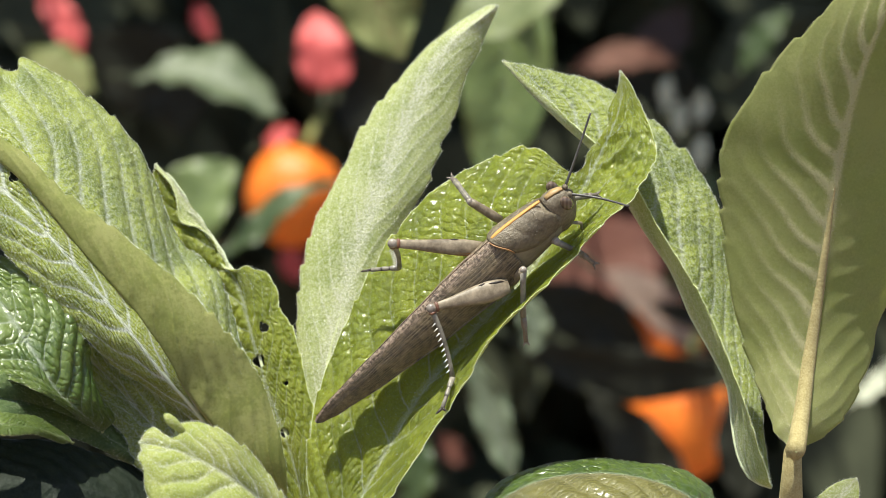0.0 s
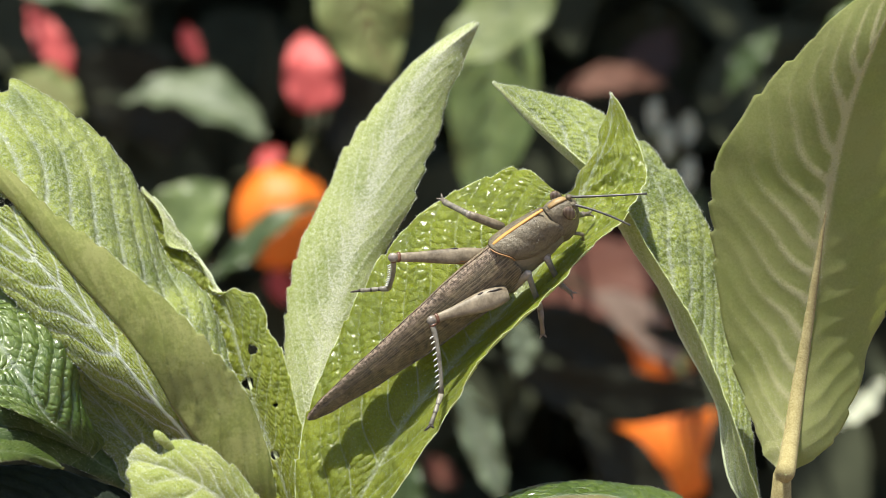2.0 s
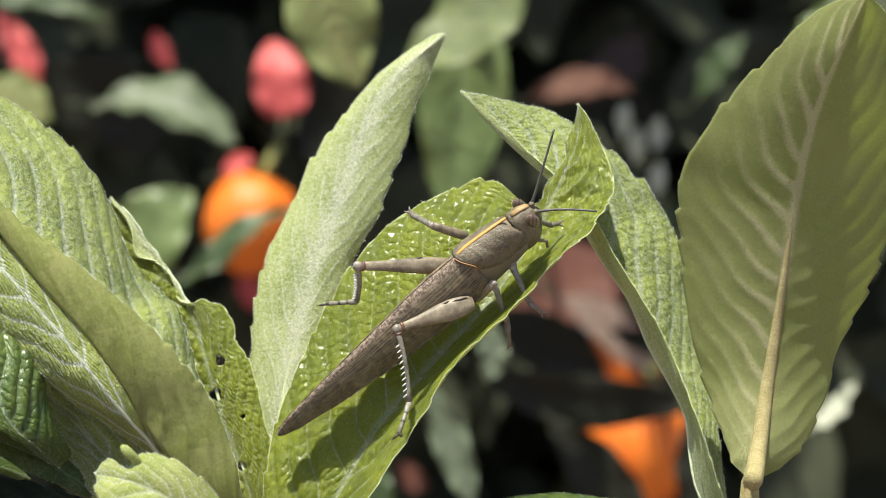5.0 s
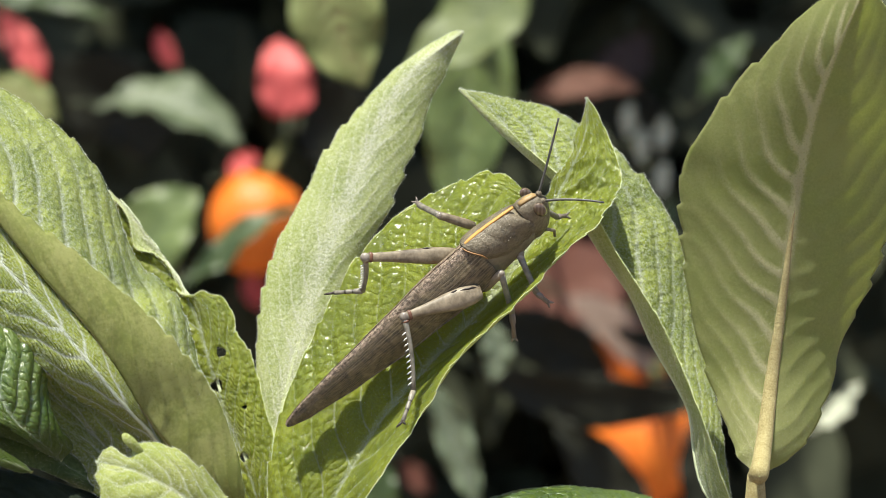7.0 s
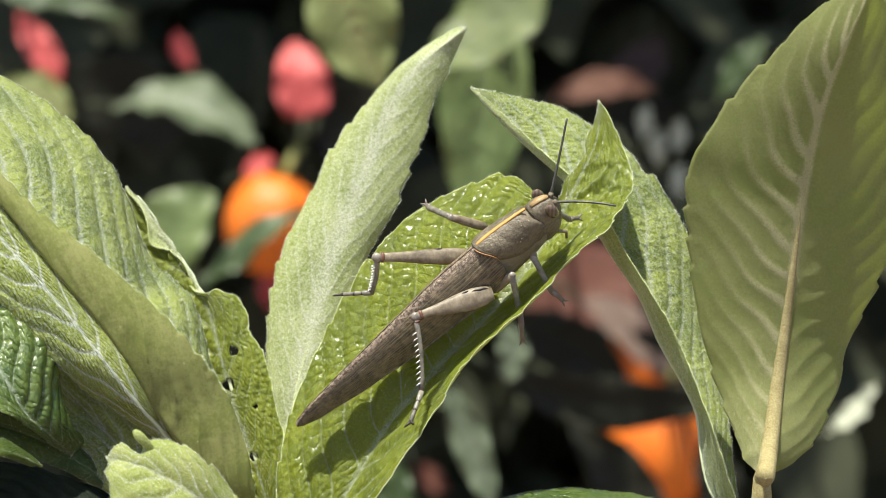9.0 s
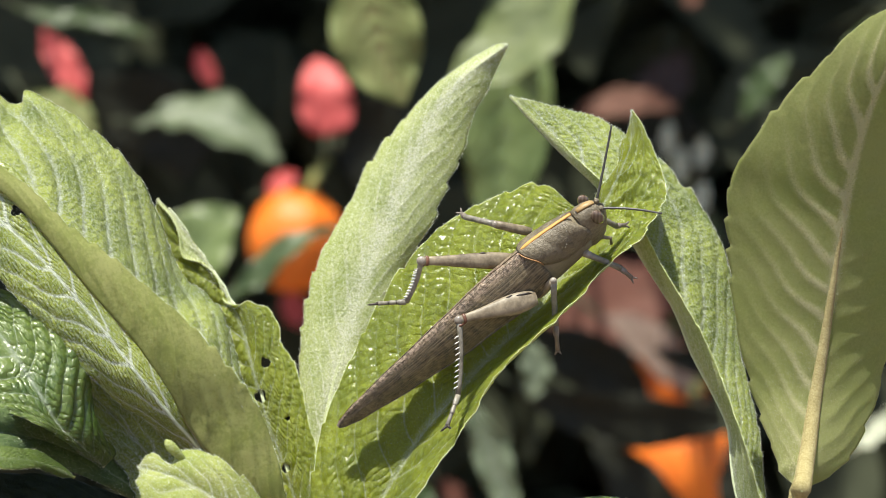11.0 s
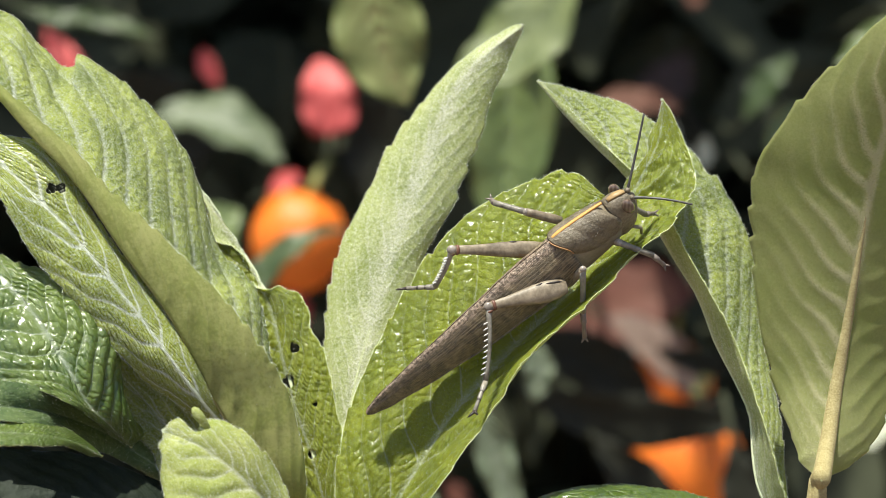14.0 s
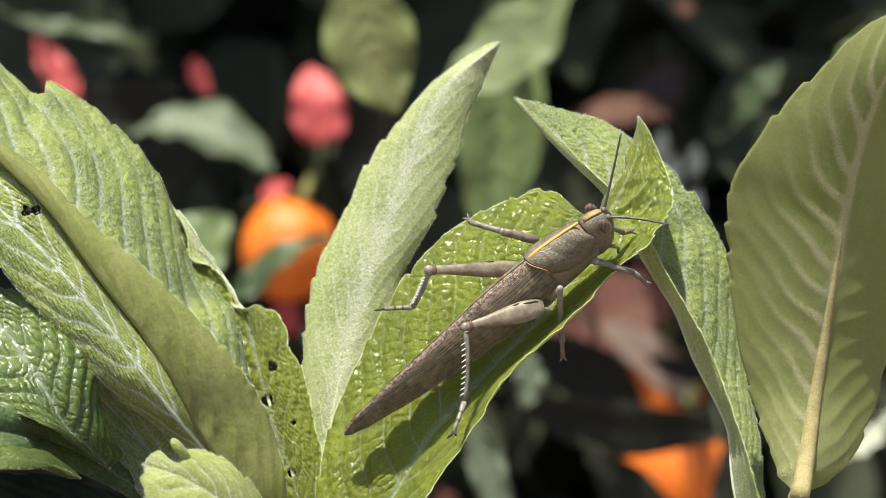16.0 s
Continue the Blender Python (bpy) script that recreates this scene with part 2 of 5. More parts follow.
def leaf_material(name, dark, light, vein, rough, through_colour, through_amount, fuzz=0.3, vein_width=0.06, bump=0.25,
                  grain=3000, vein_strength=0.8, coat=0.0, sheen=0.0, fade=1.0, coat_rough=0.22, coat_bump=0.3, cell=0.7, patches=0.2, mid=0.06, edge=None, pillow=0.0, lit_half=False, rung=28):
    """A leaf's surface: two greens in blotches, veins with pale down, fine bumps, and light that comes through."""
    m, nt, p, out = material(name)
    tc = nt.nodes.new("ShaderNodeTexCoord")
    uv = nt.nodes.new("ShaderNodeSeparateXYZ")
    link(nt, tc.outputs["UV"], uv.inputs[0])
    v = maths(nt, "ABSOLUTE", maths(nt, "SUBTRACT", maths(nt, "MULTIPLY", uv.outputs[1], 2.0), 1.0))
    big = noise_tex(nt, 110, 3, 0.6, tc.outputs["Object"])
    fine = noise_tex(nt, grain, 4, 0.7, tc.outputs["Object"])
    # lateral veins
    s = uv.outputs[0]
    ph = s
    tri = maths(nt, "PINGPONG", ph, 0.5)
    lines = maths(nt, "SUBTRACT", 1.0, maths(nt, "DIVIDE", tri, vein_width))
    lines = maths(nt, "MULTIPLY", maths(nt, "MAXIMUM", lines, 0.0), maths(nt, "POWER", maths(nt, "MAXIMUM", maths(nt, "SUBTRACT", 1.12, v), 0.0), fade))
    # pale veins only on the half the sun catches: light put into colour
    if lit_half:
        lines = maths(nt, "MULTIPLY", lines, maths(nt, "LESS_THAN", uv.outputs[1], 0.5))
    middle = maths(nt, "MAXIMUM", maths(nt, "SUBTRACT", 1.0, maths(nt, "DIVIDE", v, mid)), 0.0)
    net = maths(nt, "MINIMUM", maths(nt, "ADD", lines, middle), 1.0)
    down = maths(nt, "MULTIPLY", net, ramp(nt, fine, [(0.34, (0.1, 0.1, 0.1)), (0.6, (1.0, 1.0, 1.0))]))
    down = maths(nt, "MULTIPLY", down, vein_strength)
    mottle = maths(nt, "ADD", maths(nt, "MULTIPLY", big, 0.5), maths(nt, "MULTIPLY", noise_tex(nt, grain * 0.6, 3, 0.6, tc.outputs["Object"]), 0.5))
    base = blend(nt, ramp(nt, mottle, [(0.43, (0, 0, 0)), (0.57, (1, 1, 1))]), dark, light)
    # pillows between the rungs that join the lateral veins
    net_map = node(nt, "ShaderNodeMapping", Scale=(1.3, 7, 1))
    link(nt, tc.outputs["UV"], net_map.inputs[0])
    steps = maths(nt, "ADD", maths(nt, "MULTIPLY", v, rung * 0.75), maths(nt, "ADD", maths(nt, "MULTIPLY", ph, rung * 0.12), maths(nt, "MULTIPLY", maths(nt, "FLOOR", ph), 0.37)))
    steps = maths(nt, "ADD", steps, maths(nt, "MULTIPLY", noise_tex(nt, 1.0, 2, 0.5, net_map.outputs[0]), 2.0))
    steps = maths(nt, "ADD", steps, maths(nt, "MULTIPLY", noise_tex(nt, 500, 1, 0.5, tc.outputs["Object"]), 0.7))
    valley = maths(nt, "SUBTRACT", 1.0, maths(nt, "POWER", maths(nt, "ABSOLUTE", maths(nt, "SINE", maths(nt, "MULTIPLY", steps, math.pi))), 0.6))
    valley = maths(nt, "MULTIPLY", valley, ramp(nt, noise_tex(nt, 300, 2, 0.5, tc.outputs["Object"]), [(0.35, (0.25, 0.25, 0.25)), (0.6, (1, 1, 1))]))
    # valleys between pillows also darkened in the base colour, like shade in creases
    if pillow:
        valley_shade = ramp(nt, valley, [(0.10, (0, 0, 0)), (0.60, (1, 1, 1))])
        base = blend(nt, maths(nt, "MULTIPLY", valley_shade, min(0.5, 0.24 * pillow)), base, tuple(c * 0.7 for c in dark))
    if edge:
        base = blend(nt, maths(nt, "MULTIPLY", maths(nt, "MULTIPLY", v, v), 0.75), base, edge)
    specks = ramp(nt, fine, [(0.48, (0, 0, 0)), (0.57, (1, 1, 1))])
    base = blend(nt, maths(nt, "MULTIPLY", specks, fuzz), base, vein)
    base = blend(nt, maths(nt, "MINIMUM", down, 1.0), base, vein)
    link(nt, base, p.inputs["Base Color"])
    p.inputs["Roughness"].default_value = rough
    link(nt, maths(nt, "MINIMUM", maths(nt, "ADD", rough, maths(nt, "MULTIPLY", maths(nt, "ADD", down, maths(nt, "MULTIPLY", specks, fuzz)), 0.6)), 1.0), p.inputs["Roughness"])
    p.inputs["Coat Weight"].default_value = coat
    p.inputs["Sheen Weight"].default_value = sheen
    p.inputs["Sheen Roughness"].default_value = 0.5
    p.inputs["Coat Roughness"].default_value = coat_rough
    b = node(nt, "ShaderNodeBump", Strength=bump, Distance=0.0005)
    cells = node(nt, "ShaderNodeTexVoronoi", Scale=700.0)
    link(nt, tc.outputs["Object"], cells.inputs["Vector"])
    h = maths(nt, "ADD", maths(nt, "MULTIPLY", fine, 0.6), maths(nt, "MULTIPLY", cells.outputs["Distance"], cell))
    if pillow:
        h = maths(nt, "SUBTRACT", h, maths(nt, "MULTIPLY", valley, pillow))
    link(nt, h, b.inputs["Height"])
    link(nt, b.outputs[0], p.inputs["Normal"])
    # rungs of small folds between the lateral veins
    b2 = node(nt, "ShaderNodeBump", Strength=1.0, Distance=0.00085 * coat_bump)
    rungs = node(nt, "ShaderNodeMapping", Scale=(1.1, 15, 1))
    link(nt, tc.outputs["UV"], rungs.inputs[0])
    fold = maths(nt, "ADD", noise_tex(nt, 1.0, 2, 0.5, rungs.outputs[0]), maths(nt, "MULTIPLY", noise_tex(nt, 420, 1.0, 0.5, tc.outputs["Object"]), 0.3))
    fold = maths(nt, "SUBTRACT", fold, maths(nt, "MULTIPLY", valley, 0.5 * pillow))
    link(nt, fold, b2.inputs["Height"])
    link(nt, b2.outputs[0], p.inputs["Coat Normal"])
    tr = nt.nodes.new("ShaderNodeBsdfTranslucent")
    link(nt, blend(nt, maths(nt, "MULTIPLY", net, 0.45), blend(nt, ramp(nt, big, [(0.38, (0, 0, 0)), (0.62, (1, 1, 1))]), through_colour, tuple(c * (1 - patches) for c in through_colour)), tuple(c * 0.45 for c in through_colour)), tr.inputs[0])
    mix = nt.nodes.new("ShaderNodeMixShader")
    mix.inputs[0].default_value = through_amount
    link(nt, p.outputs[0], mix.inputs[1])
    link(nt, tr.outputs[0], mix.inputs[2])
    link(nt, mix.outputs[0], out.inputs[0])
    return m


def plain_material(name, a, b, rough, scale=900, bump=0.3, dist=0.0003, spec=0.5, subsurface=0.0):
    """A surface of two tones in fine and coarse blotches."""
    m, nt, p, out = material(name)
    tc = nt.nodes.new("ShaderNodeTexCoord")
    n1 = noise_tex(nt, scale, 4, 0.65, tc.outputs["Object"])
    n2 = noise_tex(nt, scale * 0.14, 3, 0.6, tc.outputs["Object"])
    f = maths(nt, "ADD", maths(nt, "MULTIPLY", n1, 0.55), maths(nt, "MULTIPLY", n2, 0.45))
    link(nt, ramp(nt, f, [(0.36, a), (0.64, b)]), p.inputs["Base Color"])
    p.inputs["Roughness"].default_value = rough
    p.inputs["Specular IOR Level"].default_value = spec
    if subsurface:
        p.inputs["Subsurface Weight"].default_value = subsurface
        p.inputs["Subsurface Radius"].default_value = (0.004, 0.002, 0.001)
    bm_ = node(nt, "ShaderNodeBump", Strength=bump, Distance=dist)
    link(nt, n1, bm_.inputs["Height"])
    link(nt, bm_.outputs[0], p.inputs["Normal"])
    return m


DOWN = (0.60, 0.64, 0.48)
YOUNG = leaf_material("young_leaf_upper", (0.18, 0.22, 0.022), (0.28, 0.325, 0.045), DOWN, 0.32, (0.60, 0.64, 0.10), 0.36, fuzz=0.15, coat=0.25)
YOUNG_GLOSS = leaf_material("glossy_leaf_upper", (0.090, 0.125, 0.002), (0.25, 0.295, 0.007), DOWN, 0.36, (0.70, 0.74, 0.03), 0.43, fuzz=0.12, coat=0.35, coat_rough=0.20, coat_bump=0.9, vein_strength=0.9, vein_width=0.045, bump=1.0, pillow=0.55)
HAIRY = leaf_material("downy_leaf_upper", (0.090, 0.138, 0.005), (0.34, 0.40, 0.052), (0.55, 0.58, 0.49), 0.5, (0.60, 0.66, 0.10), 0.30, fuzz=0.55, vein_width=0.15, bump=1.0, vein_strength=1.25, pillow=0.3)
FELT = leaf_material("felted_leaf_lower", (0.215, 0.28, 0.062), (0.50, 0.55, 0.24), (0.86, 0.85, 0.70), 0.85, (0.60, 0.64, 0.20), 0.30, fuzz=0.45, vein_width=0.13, bump=1.0, sheen=0.15, vein_strength=0.75, cell=0.1, mid=0.30, edge=(0.37, 0.44, 0.075), pillow=0.12)
# strong patches put shadows seen through this half into its translucent colour
OLIVE = leaf_material("olive_leaf_lower", (0.24, 0.262, 0.078), (0.41, 0.415, 0.150), (0.42, 0.41, 0.2), 0.75, (0.70, 0.75, 0.26), 0.48, fuzz=0.06, vein_strength=0.10, bump=0.12, patches=0.45)
# felted veins painted brighter on the left half, as if sun grazed them
BACKLIT = leaf_material("felted_olive_lower", (0.245, 0.268, 0.094), (0.35, 0.365, 0.14), (0.66, 0.62, 0.36), 0.85, (0.68, 0.74, 0.22), 0.50, fuzz=0.10, vein_strength=2.3, bump=0.35, vein_width=0.24, sheen=0.1, fade=2.3, cell=0.15, lit_half=True)
BOLD = leaf_material("bold_veined_leaf_upper", (0.17, 0.22, 0.012), (0.38, 0.44, 0.05), (0.80, 0.83, 0.70), 0.22, (0.60, 0.66, 0.08), 0.32, fuzz=0.34, vein_width=0.10, coat=1.0, coat_rough=0.2, coat_bump=1.0, bump=1.0, vein_strength=1.8, pillow=0.55, rung=22)
DOWNY = leaf_material("new_leaf_upper", (0.27, 0.33, 0.045), (0.40, 0.44, 0.11), (0.72, 0.74, 0.54), 0.6, (0.62, 0.66, 0.12), 0.32, fuzz=0.32, vein_width=0.13, bump=0.9, vein_strength=1.1, cell=0.3, pillow=0.2)
MATURE = leaf_material("mature_leaf_upper", (0.042, 0.088, 0.007), (0.13, 0.19, 0.025), (0.42, 0.46, 0.36), 0.30, (0.34, 0.46, 0.05), 0.25, fuzz=0.05, coat=1.0, coat_rough=0.26, coat_bump=1.0, bump=0.8, vein_strength=0.8, vein_width=0.05, pillow=0.9, cell=0.2, rung=14)
SUNLIT = leaf_material("sunlit_leaf_upper", (0.06, 0.10, 0.014), (0.165, 0.22, 0.042), (0.36, 0.40, 0.30), 0.4, (0.74, 0.80, 0.40), 0.60, fuzz=0.05, vein_strength=0.5)
SLATE = leaf_material("old_leaf_upper", (0.05, 0.085, 0.03), (0.11, 0.155, 0.055), (0.30, 0.34, 0.24), 0.5, (0.20, 0.28, 0.06), 0.12, fuzz=0.10, bump=0.5, vein_strength=0.4, pillow=0.4)
# leaf at the shoot's foot: deep shade put into a near-black colour
FOOT_SHADE = leaf_material("shade_toned_leaf_upper", (0.012, 0.018, 0.012), (0.024, 0.032, 0.022), (0.06, 0.07, 0.06), 0.45, (0.05, 0.08, 0.02), 0.08, fuzz=0.08, bump=0.5, vein_strength=0.3)
for m_ in (SLATE, FOOT_SHADE):
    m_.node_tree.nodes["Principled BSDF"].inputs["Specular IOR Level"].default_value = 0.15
BROWNISH = leaf_material("brownish_leaf_upper", (0.12, 0.115, 0.03), (0.20, 0.19, 0.055), (0.34, 0.32, 0.2), 0.3, (0.40, 0.38, 0.08), 0.25, fuzz=0.1, coat=0.8, coat_rough=0.2, coat_bump=0.4, bump=0.8, vein_strength=0.5, pillow=0.6)
RIM = plain_material("leaf_margin", (0.48, 0.53, 0.20), (0.62, 0.66, 0.34), 0.6)
FELT_RIB = plain_material("felted_midrib", (0.46, 0.505, 0.235), (0.57, 0.605, 0.36), 0.9, 1800, 0.6)
RIB = plain_material("downy_midrib", (0.50, 0.55, 0.34), (0.66, 0.70, 0.50), 0.8)
TAN = plain_material("tan_down", (0.27, 0.22, 0.085), (0.46, 0.39, 0.19), 0.9, 2600, 1.0)
HAIR = plain_material("pale_down", (0.70, 0.74, 0.58), (0.82, 0.84, 0.72), 0.7)
TAWNY = plain_material("tawny_down", (0.50, 0.49, 0.28), (0.62, 0.60, 0.39), 0.8)
BARK = plain_material("young_bark", (0.24, 0.22, 0.09), (0.40, 0.34, 0.16), 0.85, 700, 0.6)

# ---- the sunlit shoots ----
left_shoot = thing("loquat_shoot", at(560, 900, -6), "young loquat shoot with downy pale green leaves", "plant", "loquat shoots")
right_shoot = thing("loquat_shoot", at(1395, 900, 4), "upright loquat shoot with a large felted leaf", "plant", "loquat shoots")
LEAVES = {}


def leaf(key, shoot, label, rib, left, right, mats, rib_size=(0.5, 0.12), rib_mat=None, rib_sink=0.45, rib_span=(0.0, 0.97), holes=(), thick=0.35,
         down=(2500, 900, 0.7), right_slot=0, under=False, along=0.6, zone=None, hair=None, margin=None, **shape):
    """A leaf between its midrib and its margins, given on the plan's grid from base to tip, with its midrib and its down as parts."""
    ribs = [at(*p) for p in rib]
    l, r = [ribs[0]] + [at(*p) for p in left] + [ribs[-1]], [ribs[0]] + [at(*p) for p in right] + [ribs[-1]]
    grid = leaf_grid(ribs, l, r, **shape)
    ob = part("leaf", leaf_mesh(grid, mats, thick, holes, right_slot), None, shoot, label, origin=ribs[0])
    part("midrib", rib_tube(grid, *rib_span, *rib_size, rib_sink), rib_mat or RIB, ob, origin=ribs[0])
    if down[0] + down[1]:
        fuzz = part("down", down_mesh(grid, hair or HAIR, *down, shape.get("seed", 1), under, along, zone, 0.000019 if zone else 0.000016 if mats[0] in (YOUNG_GLOSS, MATURE) else 0.000026), None, ob, "fine pale down", origin=ribs[0])
        fuzz["kind"] = "stuff"
    if margin:
        last = len(grid[0]) - 1
        for j in (0, last):
            cord = [row[j][0] - row[j][1] * 0.00006 for row in grid[6:-4]]
            part("margin", tube(cord, [margin / 1000] * len(cord), 6), RIM, ob, "thin pale leaf edge", origin=ribs[0])
    LEAVES[key] = (ob, ribs[0], shoot)
    return ob


leaf("main", left_shoot, "broad glossy young leaf folded along its midrib",
     [(595, 985, 6), (640, 882, 4), (690, 790, 3), (745, 700, 2), (830, 600, 1), (930, 490, 0), (985, 415, -1.5), (1028, 340, -3), (1058, 280, -4.5), (1083, 228, -6), (1098, 180, -8), (1098, 126, -10)],
     [(543, 870, 1), (545, 780, -1), (558, 710, -3), (588, 620, -5), (628, 530, -7), (690, 425, -9), (751, 357, -10), (810, 316, -10), (885, 282, -10), (935, 268, -9),
      (975, 285, -7), (1003, 318, -6), (1034, 312, -5.5), (1037, 278, -6.5), (1058, 256, -7), (1073, 232, -8.5), (1074, 195, -10), (1089, 164, -11)],
     [(700, 870, 11), (740, 800, 12), (785, 730, 12), (830, 660, 12), (870, 600, 12), (950, 520, 11), (1000, 470, 10), (1060, 405, 8), (1110, 365, 6), (1140, 320, 3),
      (1157, 285, 0), (1152, 240, -3), (1135, 195, -6), (1115, 150, -8)],
     (YOUNG_GLOSS, FELT, RIM), belly=(1.2, -0.6), quilt=1.3, veins=15, teeth=0.9, n_teeth=18, wave=0.3, rough=0.1, pucker=0.22, crinkle=2.6, nu=260, nv=46, seed=3, margin=0.075, down=(24000, 2600, 0.45), along=0.8)
leaf("pale", left_shoot, "upright pale leaf with a felted lower side",
     [(556, 900, -10), (562, 760, -12.2), (580, 640, -14), (610, 530, -15.8), (641, 418, -17.5), (702, 263, -19.9), (744, 155, -21.6), (795, 80, -22.8), (881, 10, -23.8)],
     [(535, 800, -13.5), (528, 700, -15.6), (524, 610, -17), (527, 530, -18.3), (537, 470, -19.2), (560, 390, -20.4), (600, 310, -21.7), (640, 230, -22.9), (700, 150, -24.2), (760, 80, -25.3), (820, 35, -26), (860, 13, -26.3)],
     [(590, 800, -13), (625, 700, -15), (645, 640, -16.3), (660, 570, -17.6), (685, 480, -19), (703, 420, -20), (748, 340, -21.2), (782, 255, -22.5), (803, 210, -23.2), (822, 140, -24.3), (848, 85, -25.2), (864, 45, -25.8)],
     (FELT, YOUNG, RIM), belly=(0.8, 0.8), quilt=-0.3, veins=16, teeth=0.9, n_teeth=17, wave=0.2, rough=0.03, nu=150, nv=24, seed=5, rib_sink=0.40, rib_size=(0.62, 0.1), rib_mat=FELT_RIB, down=(16000, 2600, 0.42))
leaf("fold", left_shoot, "large downy leaf folded into a trough, its outer half translucent olive",
     [(505, 890, 2.8), (450, 830, 8.6), (375, 750, 10.5), (330, 690, 11.5), (280, 610, 14.5), (230, 540, 16), (150, 450, 17), (50, 330, 17), (-40, 250, 16.5), (-130, 165, 14.5), (-230, 85, 12.5)],
     [(508, 860, 5.9), (503, 800, 8.4), (485, 730, 9.5), (455, 660, 11), (400, 590, 13.5), (330, 515, 14.5), (285, 475, 15), (200, 405, 15.8), (110, 340, 16), (50, 280, 15.8), (0, 244, 15.5), (-66, 195, 15.1), (-130, 150, 14)],
     [(500, 800, -2.1), (470, 700, -6), (441, 640, -7), (425, 590, -8), (400, 512, -10), (365, 470, -11), (340, 452, -12), (318, 425, -12), (300, 372, -12), (270, 298, -12), (226, 238, -11), (162, 182, -10),
      (100, 138, -9), (48, 114, -8), (44, 133, -7), (18, 135, -6), (-2, 117, -5.5), (-34, 94, -5), (-62, 62, -4), (-120, 44, -2), (-190, 40, 3)],
     (HAIRY, OLIVE, RIM), belly=(-1.0, 2.0), quilt=0.9, veins=15, teeth=0.9, n_teeth=23, wave=0.0, nu=200, nv=34, seed=8, rib_mat=TAN, rough=0.05, rib_size=(0.12, 0.1), rib_sink=0.2, down=(60000, 3400, 0.45), along=0.85)
leaf("hole", left_shoot, "glossy puckered leaf eaten into holes",
     [(545, 970, -8), (530, 860, -10), (500, 760, -11.8), (470, 680, -13.9), (445, 590, -16.3), (420, 500, -19), (370, 410, -22.6), (320, 340, -25.7), (275, 290, -28)],
     [(460, 850, -14.2), (400, 720, -16.8), (340, 600, -20), (290, 480, -23.8), (260, 380, -27.9)],
     [(556, 860, -8), (557, 740, -10.3), (545, 690, -11.6), (530, 620, -13.5), (512, 572, -14.8), (496, 555, -15.4), (490, 520, -16.4), (470, 485, -17.6), (452, 480, -17.8), (435, 472, -18.1), (420, 479, -17.8),
      (395, 470, -20), (385, 432, -21), (360, 406, -22), (322, 394, -23), (312, 352, -24), (300, 322, -25)],
     (YOUNG_GLOSS, FELT, RIM), belly=(0, 0.8), quilt=1.2, veins=15, teeth=0.5, n_teeth=15, wave=0.4, rough=0.2, pucker=0.8, rib_sink=0.7, nu=240, nv=40, seed=11, margin=0.09,
     holes=((466, 580, -13, 1.05), (457, 640, -13, 1.3), (507, 678, -13, 0.5), (504, 765, -13, 0.9)), down=(9000, 1800, 0.42), along=0.8)
leaf("veined", left_shoot, "broad leaf with bold white veins",
     [(400, 800, 4), (340, 722, 9), (285, 660, 14.5), (240, 600, 17), (197, 545, 17.5), (158, 498, 18), (112, 445, 18), (60, 388, 17.5), (0, 332, 17), (-60, 278, 16), (-130, 235, 14)],
     [(375, 775, 2), (325, 732, 3), (265, 690, 7), (215, 660, 11.5), (165, 612, 16), (130, 575, 17), (90, 538, 18), (60, 500, 18.5), (18, 458, 19), (-20, 408, 19.5), (-50, 355, 19), (-88, 300, 17)],
     [(405, 776, 2), (390, 742, 4), (345, 680, 8), (295, 600, 12), (245, 530, 13), (165, 438, 14), (85, 330, 14), (55, 272, 13.5), (13, 234, 13), (-40, 225, 12.5), (-90, 220, 12.5)],
     (BOLD, FELT, RIM), belly=(0.8, 0.9), quilt=1.0, veins=9, lean=2.2, teeth=0.5, wave=0.2, rough=0.12, pucker=0.4, nu=280, nv=50, seed=13, down=(26000, 2000, 0.42), along=0.72, rib_sink=0.35, rib_size=(0.5, 0.12),
     holes=((27, 313, 15, 1.1), (43, 311, 15, 1.0)))
leaf("shaded", left_shoot, "small folded leaf with a toothed edge",
     [(420, 890, 2), (330, 815, 3), (255, 738, 3), (190, 668, 3), (122, 606, 4)],
     [(360, 905, 2), (270, 850, 4), (240, 815, 5), (222, 772, 5), (196, 738, 4.5), (172, 722, 4.5), (146, 680, 4.5), (128, 640, 4.5)],
     [(430, 840, 0), (380, 770, 1), (330, 715, 2), (265, 672, 3), (205, 645, 4), (160, 612, 5)],
     (HAIRY, FELT, RIM), belly=(0.8, 1.2), quilt=1.1, veins=8, teeth=1.4, n_teeth=9, wave=0.3, pucker=0.5, nu=110, nv=24, seed=17, down=(12000, 1800, 0.45), along=0.7)
